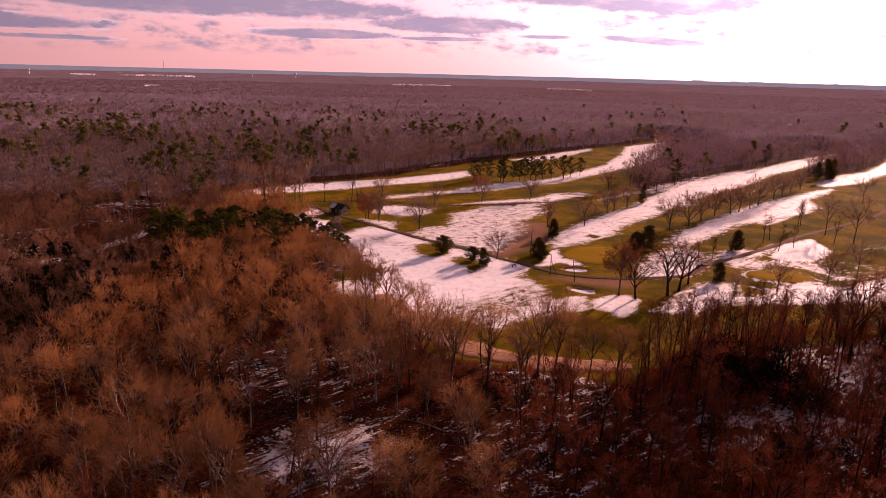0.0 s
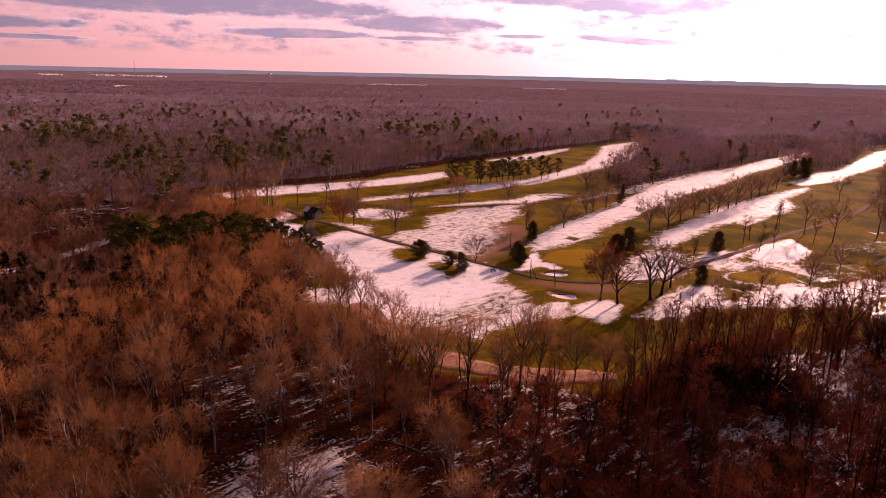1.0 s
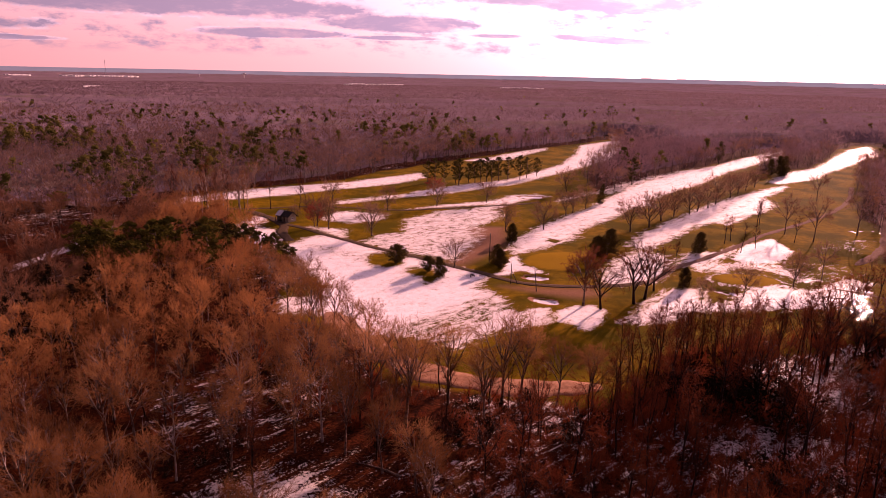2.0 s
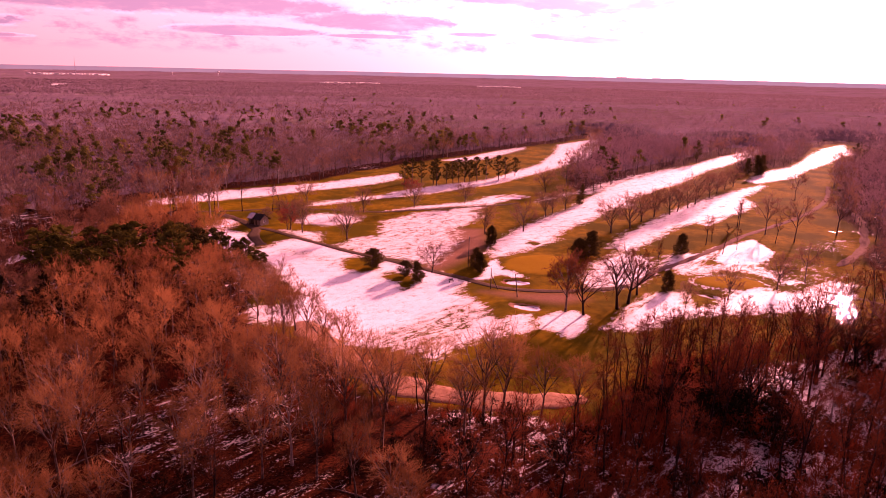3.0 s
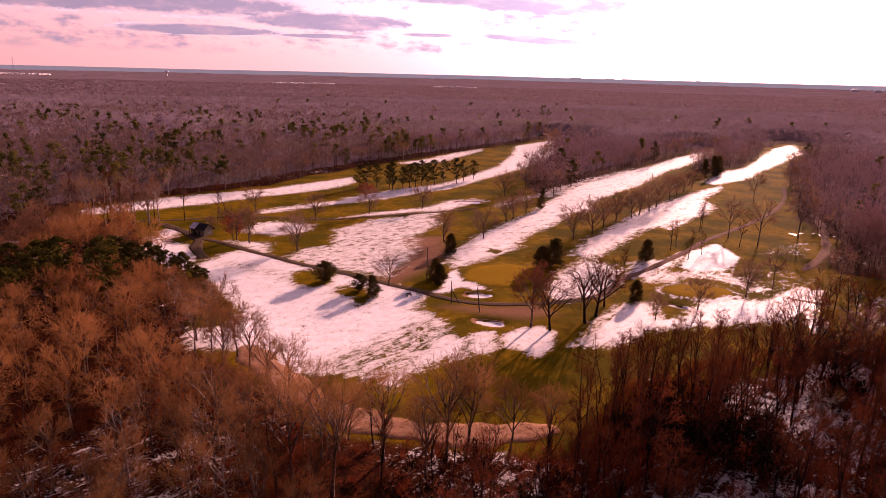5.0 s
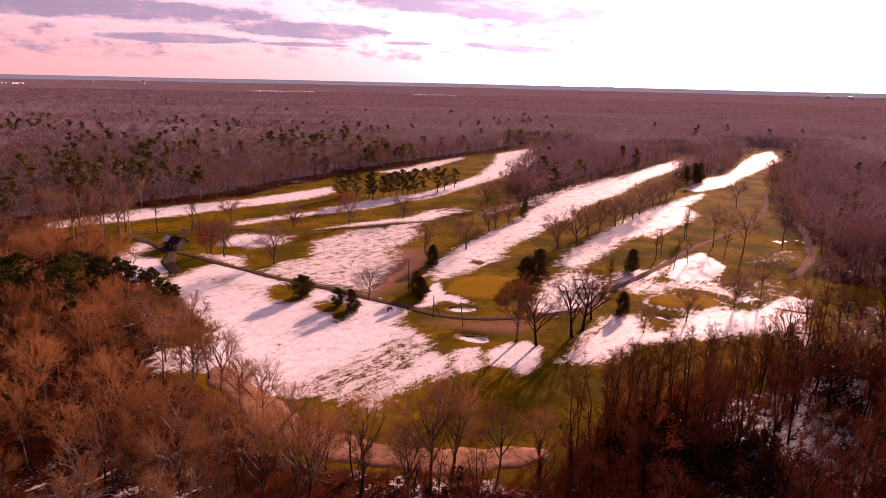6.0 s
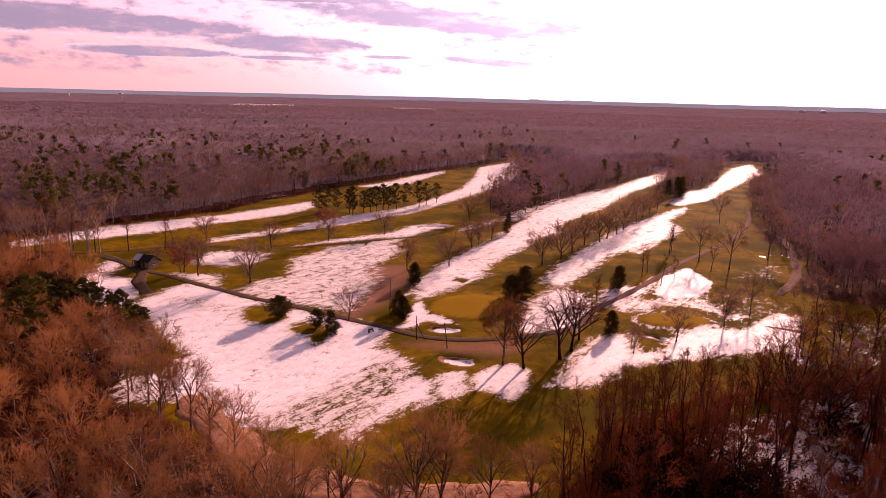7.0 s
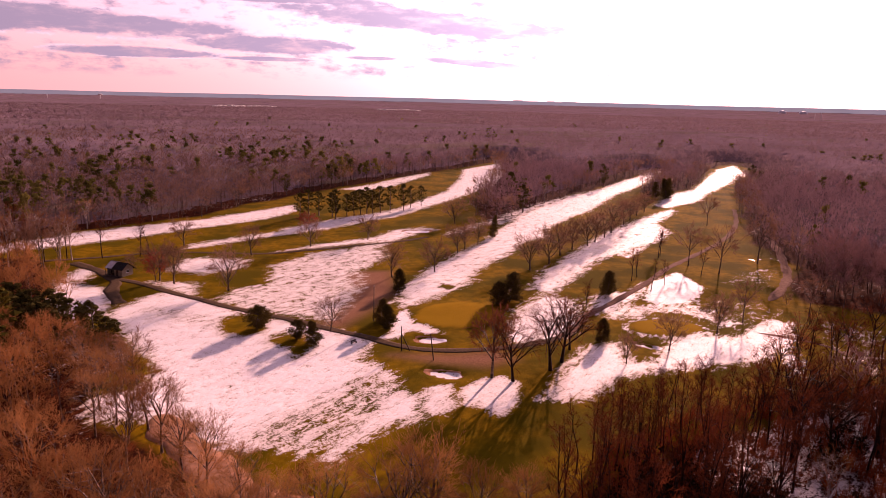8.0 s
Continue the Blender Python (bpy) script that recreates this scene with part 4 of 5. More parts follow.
def in_view(x, y):
    """The fan of country that the flight looks over."""
    turn = np.degrees(np.arctan2(x - 3, y + 45))
    return (turn > -35) & (turn < 56)


def far_from_placed(x, y, gap=3.5):
    spots = np.array(placed)
    return np.array([np.min(np.hypot(spots[:, 0] - a, spots[:, 1] - b)) > gap for a, b in zip(x, y)], bool)


# single trees of the nearest wood
x, y = scatter(-55, 125, 62, 150, 6.5, 3, lambda x, y: in_wood(x, y, 1.0) & in_view(x, y) & (y < 135) & (x > -55))
ok = far_from_placed(x, y, 3.0)
x, y = x[ok], y[ok]
thin = np.random.default_rng(5).uniform(size=len(x)) < np.where((x > -28) & (x < 6) & (y > 84) & (y < 106), 0.3, np.where((x > 92) & (y > 100), 0.65, np.where((x > 45) & (y > 112), 0.8, np.where((x > 15) & (y < 108), 0.6, np.where((x > -45) & (x < 8) & (y > 84), 0.82, 0.88)))))
for a, b in zip(x[thin], y[thin]):
    pick = rng.uniform()
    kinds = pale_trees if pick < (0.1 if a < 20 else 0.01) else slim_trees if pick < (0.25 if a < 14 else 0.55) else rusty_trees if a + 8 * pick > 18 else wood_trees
    set_tree(kinds, float(a), float(b), float(rng.uniform(11, 18) if a < 45 else rng.uniform(12, 20)), float(rng.uniform(0.85, 1.15)))

# the ragged edge of the woods along the northern fairways
x, y = scatter(-130, 420, 300, 700, 12.5, 8, lambda x, y: (depth_in(x, y, OPEN) < 1.5) & (depth_in(x, y, OPEN) > -9) & in_view(x, y) & (np.hypot(x, y) > 325))
ok = far_from_placed(x, y, 5.0)
for a, b in zip(x[ok], y[ok]):
    pick = rng.uniform()
    kinds = pines if pick < (0.3 if a < 60 else 0.08) else pale_trees if pick < 0.42 else edge_trees
    set_tree(kinds, float(a), float(b), float(rng.uniform(11, 16)), float(rng.uniform(0.95, 1.25)))


def grove(name, shapes, x, y, tall, own, mats, label, category, seed, skew=0.15):
    """Many trees in one object: a turned and stretched copy of a shape at each spot."""
    rng = np.random.default_rng(seed)
    points, faces, tones, slots, count = [], [], [], [], 0
    pick = rng.integers(0, len(shapes), len(x))
    for i, (wood, crown) in enumerate(shapes):
        at = np.nonzero(pick == i)[0]
        if not len(at):
            continue
        turn = rng.uniform(0, 6.283, len(at))
        up = tall[at] / own
        out = up * rng.uniform(1 - skew, 1 + skew, len(at))
        c, s = np.cos(turn) * out, np.sin(turn) * out
        z = ground_height(x[at], y[at])
        tone = np.clip(rng.normal(0.5, 0.25, len(at)), 0, 1)
        for slot, (p, f) in enumerate((wood, crown)):
            if not len(p):
                continue
            moved = np.stack([p[None, :, 0] * c[:, None] - p[None, :, 1] * s[:, None] + x[at][:, None], p[None, :, 0] * s[:, None] + p[None, :, 1] * c[:, None] + y[at][:, None], p[None, :, 2] * up[:, None] + z[:, None]], -1)
            points.append(moved.reshape(-1, 3))
            faces.append((f[None] + (np.arange(len(at)) * len(p))[:, None, None]).reshape(-1, 3) + count)
            tones.append(np.repeat(tone, len(p)))
            slots.append(np.full(len(at) * len(f), slot))
            count += len(at) * len(p)
    mesh = tri_mesh(name, np.concatenate(points), np.concatenate(faces), False, tone=np.concatenate(tones))
    for mat in mats:
        mesh.materials.append(mat)
    mesh.polygons.foreach_set("material_index", np.concatenate(slots).astype(np.int32))
    return tagged(new(name, mesh), label, category, kind="stuff")


def arrays_of(shapes):
    return [(w.arrays(), c.arrays()) for w, c in shapes]


def mid_shape(seed, slim=False):
    return crown_tree_shape(seed, 15, 4.2 if slim else 5.4, 0.34, 5, 6, 7, 5, 0.16, 0.060, False, -0.15, 0.48, 0.42)


def far_shape(seed, blades=80, wide=5.2, tall=15.0, coarse=1.0, rise=0.6):
    """A tree seen from far: a thin trunk and a soft crown of many short twigs."""
    rng = np.random.default_rng(seed)
    wood, crown = Heap(), Heap()
    wood.tube([(0, 0, -0.5), (0, 0, tall * 0.6)], (0.2, 0.1), 3)
    way = rng.normal(size=(blades, 3))
    way[:, 2] = np.abs(way[:, 2]) * 1.2 - 0.5
    way /= np.linalg.norm(way, axis=1)[:, None]
    lump = 1 + 0.16 * np.sin(np.arctan2(way[:, 1], way[:, 0]) * 3 + rng.uniform(0, 6)) + 0.1 * np.sin(way[:, 2] * 5 + rng.uniform(0, 6))
    base = np.array((0, 0, tall * 0.46)) + way * (wide, wide, tall * 0.46) * (lump * rng.uniform(0.5, 0.92, blades) ** 0.7)[:, None]
    tips = base + (way * 0.7 + rng.normal(0, 0.45, (blades, 3)) + (0, 0, rise)) * rng.uniform(0.8, 1.7, blades)[:, None] * coarse
    crown.blades(base, tips, rng.uniform(0.24, 0.46, blades) * coarse, rng)
    under = np.stack([rng.normal(0, wide * 0.6, blades // 5), rng.normal(0, wide * 0.6, blades // 5), rng.uniform(0, tall * 0.3, blades // 5)], 1)
    crown.blades(under, under + rng.normal(0, 0.5, under.shape) + (0, 0, 1.2), rng.uniform(0.2, 0.4, len(under)) * coarse, rng)
    return wood, crown


def far_pine(seed, tall=14.0, wide=5.0, blades=120, low=0.4):
    """A pine seen from far: a few rounded clumps of needles on a bare stem."""
    rng = np.random.default_rng(seed)
    wood, crown = Heap(), Heap()
    wood.tube([(0, 0, -0.5), (0, 0, tall * 0.8)], (0.22, 0.1), 3)
    count = 14
    high = np.sort(rng.uniform(low, 0.97, count))
    heads = np.stack([rng.normal(0, wide * 0.5, count) * (1.15 - high), rng.normal(0, wide * 0.5, count) * (1.15 - high), high * tall], 1)
    way = rng.normal(size=(blades, 3))
    way[:, 2] = np.abs(way[:, 2]) * 1.1 - 0.3
    way /= np.linalg.norm(way, axis=1)[:, None]
    for head in heads:
        crown.clump(head, np.array((1.25, 1.25, 1.0)) * rng.uniform(0.6, 1.2), rng)
    base = heads[rng.integers(0, count, blades)] + way * (1.5, 1.5, 1.3) * rng.uniform(0.7, 1.0, blades)[:, None]
    across = np.cross(way, rng.normal(size=(blades, 3)))
    across /= np.linalg.norm(across, axis=1)[:, None]
    crown.blades(base, base + (across + way * 0.3) * rng.uniform(0.6, 1.2, blades)[:, None], rng.uniform(0.3, 0.6, blades), rng)
    return wood, crown


mids = arrays_of([mid_shape(s, s % 3 == 0) for s in range(201, 209)])
softs = arrays_of([crown_tree_shape(s, 15, 5.8, 0.28, 6, 4, 6, 5, 0.17, 0.085, False, -0.3) for s in range(211, 217)])
fars = arrays_of([far_shape(s, 84) for s in range(301, 309)])
farther = arrays_of([far_shape(s, 40, 5.4, 15.0, 1.5, 0.35) for s in range(311, 317)])
farthest = arrays_of([far_shape(s, 18, 6.2, 15.0, 2.3, 0.3) for s in range(321, 327)])
far_pines = arrays_of([far_pine(s) for s in range(401, 406)])
mid_pines = arrays_of([evergreen_shape(s, 14, 4.4, 0.4, 7, 5, 9, 0.9, 1, 1.0, 0.2, 0.8) for s in (411, 412, 413)])


def among_pines(x, y):
    """Share of pines among the trees of the woods."""
    west = ramp(x, 320, -60) * ramp(y, 250, 340) * ramp(y, 1050, 480)
    stand = ramp(np.hypot((x + 60) / 24, (y - 212) / 17), 1.1, 0.7)
    return np.clip(0.012 + 0.42 * west * ramp(wave(x, y, 34, 8) + 0.7 * wave(x, y, 11, 5), -0.45, 0.9) + 0.65 * np.clip(stand, 0, 1), 0, 1)


def plant_woods(name, x0, x1, y0, y1, gap, keep, bare, own, pine, pine_own, seed, low, high, mats, pine_mats, label):
    x, y = scatter(x0, x1, y0, y1, gap, seed, keep)
    ok = far_from_placed(x, y, 4.5)
    x, y = x[ok], y[ok]
    rng = np.random.default_rng(seed + 1)
    green = rng.uniform(size=len(x)) < among_pines(x, y)
    tall = rng.uniform(low, high, len(x))
    grove(name, bare, x[~green], y[~green], tall[~green], own, mats, label, "woods", seed + 2)
    grove("pine_woods", pine, x[green], y[green], tall[green] * 1.08, pine_own, pine_mats, "dark green pines scattered through bare woods", "woods", seed + 3)


def singles(x, y):
    return (x > -55) & (x < 125) & (y < 135)


for low_x, high_x, twig_mat, seed, shapes, low, high in ((-260, -68, WEST_TWIG, 23, mids, 11, 17), (-68, 58, WOOD_TWIG, 21, mids, 11, 17), (58, 280, EAST_TWIG, 25, softs, 13, 20)):
    plant_woods("bare_woods", low_x, high_x, 60, 300, 6.7 if high_x == 58 else 8.2, lambda x, y: in_wood(x, y, 1.5) & in_view(x, y) & ~singles(x, y) & (np.hypot(x, y) < 330), shapes, 15, mid_pines, 14, seed, low, high, (BARK, twig_mat), (BARK, WOOD_NEEDLE), "near woods of bare brown trees over leaf litter")
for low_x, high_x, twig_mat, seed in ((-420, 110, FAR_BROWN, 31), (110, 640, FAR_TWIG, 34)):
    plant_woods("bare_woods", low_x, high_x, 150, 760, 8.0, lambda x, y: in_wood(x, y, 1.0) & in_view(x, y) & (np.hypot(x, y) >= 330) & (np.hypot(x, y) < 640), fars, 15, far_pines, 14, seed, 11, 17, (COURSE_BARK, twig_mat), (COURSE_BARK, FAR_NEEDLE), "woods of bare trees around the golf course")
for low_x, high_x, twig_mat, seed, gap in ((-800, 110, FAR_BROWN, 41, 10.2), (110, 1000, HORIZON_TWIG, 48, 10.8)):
    plant_woods("bare_woods", low_x, high_x, 300, 1100, gap, lambda x, y: in_wood(x, y, 1.0) & in_view(x, y) & (np.hypot(x, y) >= 640) & (np.hypot(x, y) < 1010), farther, 15, far_pines, 14, seed, 12, 17, (COURSE_BARK, twig_mat), (COURSE_BARK, FAR_NEEDLE), "distant bare woods, coloured from brown to hazy mauve")
plant_woods("bare_woods", -1200, 1500, 300, 1600, 15.0, lambda x, y: in_wood(x, y, 1.0) & in_view(x, y) & (np.hypot(x, y) >= 1010) & (np.hypot(x, y) < 1480), farthest, 15, far_pines, 14, 44, 12, 16, (COURSE_BARK, HORIZON_TWIG), (COURSE_BARK, FAR_NEEDLE), "distant bare woods, coloured from brown to hazy mauve")


def roof_height(x, y):
    """Height of the joined crowns of the far woods; among the single trees, of the boughs and saplings under them."""
    return 6.0 + 5.0 * ramp(np.hypot(x, y), 480, 760) + 1.2 * ramp(np.hypot(x, y), 1000, 1500) + 1.0 * wave(x, y, 45, 2) + 1.4 * wave(x, y, 140, 3)


def build_far_twigs():
    """Twigs that stand out of the far crowns."""
    rng = np.random.default_rng(44)
    x, y = scatter(-2000, 2400, 600, 2600, 5.6, 43, lambda x, y: in_view(x, y) & (np.hypot(x, y) > 1300) & (np.hypot(x, y) < 2400))
    tone = np.clip(0.5 + 0.3 * wave(x, y, 15, 4) + rng.normal(0, 0.2, len(x)), 0, 1)
    base = np.stack([x, y, land(x, y) + roof_height(x, y) - 0.8], 1)
    out = rng.normal(0, 0.6, (len(x), 3)) + (0, 0, 0.8)
    heap = Heap()
    heap.blades(base, base + out * rng.uniform(1.2, 3.0, len(x))[:, None], rng.uniform(2.0, 4.0, len(x)), rng)
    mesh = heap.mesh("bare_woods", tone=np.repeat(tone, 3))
    tagged(part("bare_woods", mesh, HORIZON_TWIG), "distant bare woods, coloured from brown to hazy mauve", "woods", kind="stuff")


build_far_twigs()



def build_brush():
    """Low brush and saplings under the near trees."""
    rng = np.random.default_rng(55)
    x, y = scatter(-75, 150, 62, 166, 2.7, 51, lambda x, y: in_wood(x, y, -1.0 - 6 * ramp(x, 55, 75)) & in_view(x, y))
    ok = rng.uniform(size=len(x)) < 0.3 + 0.45 * ramp(x, 0, 40) + 0.4 * wave(x, y, 14, 4) - 0.35 * ramp(np.hypot((x + 11) / 19, (y - 97) / 15), 1.2, 0.6) - 0.3 * ramp(np.hypot((x - 116) / 30, (y - 126) / 28), 1.1, 0.6)
    shapes = []
    for s in range(4):
        r = np.random.default_rng(500 + s)
        twigs = Heap()
        base = r.normal(0, 0.3, (36, 3)) * (1, 1, 0) + (0, 0, -0.1)
        tips = base + np.stack([r.normal(0, 0.75, 36), r.normal(0, 0.75, 36), r.uniform(0.8, 2.6, 36)], 1)
        twigs.blades(base, tips, np.full(36, 0.07), r)
        more = base + (tips - base) * r.uniform(0.4, 0.9, (36, 1))
        twigs.blades(more, more + r.normal(0, 0.45, (36, 3)) + (0, 0, 0.35), np.full(36, 0.05), r)
        shapes.append((Heap(), twigs))
    x, y = x[ok], y[ok]
    grove("brush", arrays_of(shapes), x, y, rng.uniform(0.6, 1.5, len(x)) * (1 + 0.5 * ramp(x, 20, 60)), 1.0, (BARK, BRUSH), "tangled reddish brush on the wood's floor", "brush", 56)


BRUSH = twig_material("red_brown_brush", (0.11, 0.022, 0.009), (0.38, 0.086, 0.032), (0.21, 0.044, 0.016), True, 0.15)
build_brush()


def build_laurels():
    """Dark evergreen shrubs under the near trees."""
    rng = np.random.default_rng(65)
    x, y = scatter(-70, 150, 66, 146, 5.2, 61, lambda x, y: in_wood(x, y, 1.5) & in_view(x, y))
    # the even 0.2 adds shrubs everywhere to darken gaps between trees
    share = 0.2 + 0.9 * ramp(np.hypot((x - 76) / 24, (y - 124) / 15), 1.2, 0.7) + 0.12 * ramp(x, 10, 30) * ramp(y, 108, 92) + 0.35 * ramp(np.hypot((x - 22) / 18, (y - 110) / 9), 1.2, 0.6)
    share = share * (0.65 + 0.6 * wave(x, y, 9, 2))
    ok = rng.uniform(size=len(x)) < share
    x, y = x[ok], y[ok]
    shapes = []
    for s in range(4):
        r = np.random.default_rng(600 + s)
        leaves, stems = Heap(), Heap()
        heads = np.stack([r.normal(0, 0.9, 16), r.normal(0, 0.9, 16), r.uniform(0.5, 2.6, 16)], 1)
        for h in heads:
            stems.blades(np.array([(0, 0, -0.2)]), h[None], [0.09], r)
        base = heads[r.integers(0, 16, 320)] + r.normal(0, 0.3, (320, 3))
        leaves.blades(base, base + r.normal(0, 0.2, (320, 3)) + (0, 0, 0.12), r.uniform(0.12, 0.26, 320), r)
        shapes.append((stems, leaves))
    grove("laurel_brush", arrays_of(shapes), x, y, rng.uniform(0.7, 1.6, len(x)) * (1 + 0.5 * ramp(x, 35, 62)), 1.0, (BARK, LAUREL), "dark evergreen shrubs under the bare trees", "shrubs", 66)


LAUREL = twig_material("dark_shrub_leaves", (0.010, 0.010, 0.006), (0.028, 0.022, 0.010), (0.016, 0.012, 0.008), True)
build_laurels()


def build_hemlocks():
    """Near-black hemlocks, added to stand for the dark gap of shade by the woodland road."""
    rng = np.random.default_rng(75)
    x, y = scatter(-115, -62, 140, 196, 6.3, 71, lambda x, y: in_wood(x, y, 3) & (np.hypot((x + 86) / 31, (y - 172) / 29) < 1))
    shapes = [evergreen_shape(s, 14, 3.2, 0.1, 9, 4, 3, 1.4, 0.8, 0.0, -0.1) for s in (621, 622, 623)]
    grove("hemlock_stand", arrays_of(shapes), x, y, rng.uniform(9, 14, len(x)), 14.0, (BARK, LAUREL), "dark hemlocks added to fill a shady gap beside a woodland road", "woods", 76)


build_hemlocks()


def build_far_woods():
    """The roof of the far woods, one uneven sheet of crowns out to the horizon."""
    turns = np.radians(np.arange(-44, 62, 0.24))
    dist = 345 * 1.0155 ** np.arange(173)
    a, r = np.meshgrid(turns, dist)
    rng = np.random.default_rng(77)
    a = a + rng.uniform(-0.4, 0.4, a.shape) * radians(0.24)
    r = r * (1 + rng.uniform(-0.4, 0.4, r.shape) * 0.0155)
    x, y = np.sin(a) * r, np.cos(a) * r
    top = roof_height(x, y) + rng.uniform(-0.8, 0.8, r.shape)
    edge = ramp(depth_in(x, y, OPEN), -62, -20)
    z = land(x, y) + top * (1 - edge)
    h, w = a.shape
    k = (np.arange(h - 1)[:, None] * w + np.arange(w - 1)[None]).ravel()
    faces = np.concatenate([np.stack([k, k + w + 1, k + 1], 1), np.stack([k, k + w, k + w + 1], 1)])
    clear = (depth_in(x, y, OPEN) > -15).ravel()
    faces = faces[~clear[faces].any(1)]
    # tone pales outward: gap shade between nearer crowns, then haze, as colour
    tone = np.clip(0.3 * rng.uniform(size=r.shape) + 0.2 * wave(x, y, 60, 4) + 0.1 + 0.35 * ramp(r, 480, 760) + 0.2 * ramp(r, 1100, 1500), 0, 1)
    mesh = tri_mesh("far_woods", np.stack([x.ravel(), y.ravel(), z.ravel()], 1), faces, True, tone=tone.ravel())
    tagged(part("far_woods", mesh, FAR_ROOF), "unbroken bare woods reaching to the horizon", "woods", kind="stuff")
    # the last low ridge on the skyline, a glowing wall with painted haze
    turns = np.radians(np.arange(-180, 180, 0.5))
    crest = 41 + 1.0 * np.sin(turns * 9) + 0.7 * np.sin(turns * 23 + 1)
    ring = np.concatenate([np.stack([np.sin(turns) * 4880, np.cos(turns) * 4880, crest], 1), np.stack([np.sin(turns) * 4860, np.cos(turns) * 4860, crest * 0 - 5], 1)])
    m = len(turns)
    i, j = np.arange(m), (np.arange(m) + 1) % m
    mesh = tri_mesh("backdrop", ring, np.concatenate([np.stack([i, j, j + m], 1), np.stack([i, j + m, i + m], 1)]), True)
    tagged(part("backdrop", mesh, RIDGE), "low wooded ridge on the skyline, glowing a hazy blue-grey", "backdrop", kind="structure")


FAR_ROOF, n = material("hazy_far_crowns")
spot = place_of(n)
# distance haze is mixed into these mauve crown colours
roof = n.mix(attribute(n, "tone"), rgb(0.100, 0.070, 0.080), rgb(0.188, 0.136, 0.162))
roof = n.mix(n.math("MULTIPLY", n.step(n.noise(n.stretched(spot, 8, (260, 90, 1)), 1.0, 5), 0.50, 0.66), 0.6), roof, rgb(0.110, 0.096, 0.056))
roof = n.mix(n.math("MULTIPLY", n.step(n.noise(spot, 0.05, 4), 0.60, 0.76), 0.5), roof, rgb(0.060, 0.052, 0.038))
finish(n, roof, 0.95, n.noise(spot, 0.5, 5), 0.2, 1.0)
RIDGE, n = material("hazy_glow_ridge")
# haze and brightness of the far ridge, put in as an even glow
ridge_haze = n.mix(n.noise(place_of(n), 0.006, 3), rgb(0.10, 0.093, 0.108), rgb(0.145, 0.13, 0.145))
n.add("ShaderNodeOutputMaterial", Surface=n.add("ShaderNodeEmission", Color=ridge_haze, Strength=1.1))
build_far_woods()


# ---- smaller things ----
def shelter():
    """The small painted building beside the cart path."""
    thing = new("shelter")
    thing.matrix_basis = pose(-27.5, 291.5, float(ground_height(-27.5, 291.5)), 0, 0, -40)
    tagged(thing, "small weathered tan shelter with a dark snow-patched gable roof", "building")
    a, b, h, peak = 3.4, 2.3, 2.6, 4.3
    walls = (("wall", (-a, b - 0.2, -0.3), (a, b, h)), ("wall", (a - 0.2, -b, -0.3), (a, b - 0.2, h)), ("wall", (-a, -b, -0.3), (-a + 0.2, b - 0.2, h)), ("wall", (-0.2, -b, -0.3), (a - 0.2, -b + 0.2, h)))
    for name, low, high in walls:
        heap = Heap()
        heap.box(low, high)
        part(name, heap.mesh(name), TAN_PAINT, thing)
    for side in (-a + 0.1, a - 0.1):
        heap = Heap()
        tri = np.array([(side - 0.09, -b, h), (side - 0.09, b, h), (side - 0.09, 0, peak), (side + 0.09, -b, h), (side + 0.09, b, h), (side + 0.09, 0, peak)])
        heap.put(tri, [(0, 1, 2), (3, 5, 4), (0, 3, 4), (0, 4, 1), (1, 4, 5), (1, 5, 2), (2, 5, 3), (2, 3, 0)])
        part("gable", heap.mesh("gable"), TAN_PAINT, thing)
    slope = math.atan2(peak - h, b)
    for way in (-1, 1):
        m = Matrix.Translation((0, 0, peak + 0.08)) @ Matrix.Rotation(way * slope, 4, "X")
        heap = Heap()
        reach = way * (math.hypot(b, peak - h) + (1.5 if way < 0 else 0.5))
        heap.box((-a - 0.5, min(0, -reach), -0.08), (a + 0.5, max(0, -reach), 0.08), m)
        side = part("roof_slope", heap.mesh("roof_slope"), SHINGLE, thing)
        if way < 0:
            heap = Heap()
            heap.box((-a - 0.45, 0.2, 0.085), (a * 0.1, -reach - 0.12, 0.22), m)
            part("snow_cover", heap.mesh("snow_cover"), OLD_SNOW, side, "old snow on the roof")
        else:
            heap = Heap()
            heap.box((-a - 0.45, -reach + 0.1, 0.085), (-a + 2.4, -0.2, 0.2), m)
            part("snow_cover", heap.mesh("snow_cover"), OLD_SNOW, side, "old snow on the roof")
    for x in (-a + 0.15, -0.5):
        heap = Heap()
        heap.box((x - 0.08, -b - 0.9, -0.3), (x + 0.08, -b - 0.74, h - 0.45))
        part("porch_post", heap.mesh("porch_post"), DARK_WOOD, thing)
    heap = Heap()
    heap.box((-a, -b - 1.0, -0.3), (a, -b - 0.01, 0.12))
    part("porch_floor", heap.mesh("porch_floor"), DARK_WOOD, thing)
    heap = Heap()
    for low, high in (((a + 0.003, -0.65, 1.0), (a + 0.06, -0.5, 2.1)), ((a + 0.003, 0.5, 1.0), (a + 0.06, 0.65, 2.1)), ((a + 0.003, -0.5, 1.0), (a + 0.06, 0.5, 1.15)), ((a + 0.003, -0.5, 1.95), (a + 0.06, 0.5, 2.1))):
        heap.box(low, high)
    frame_part = part("window_frame", heap.mesh("window_frame"), WHITE_PAINT, thing)
    heap = Heap()
    heap.box((a + 0.002, -0.5, 1.15), (a + 0.03, 0.5, 1.95))
    part("pane", heap.mesh("pane"), GLASS, frame_part, "dark glass pane")
    heap = Heap()
    heap.box((0.6, -b - 0.05, 0.12), (1.6, -b - 0.003, 2.15))
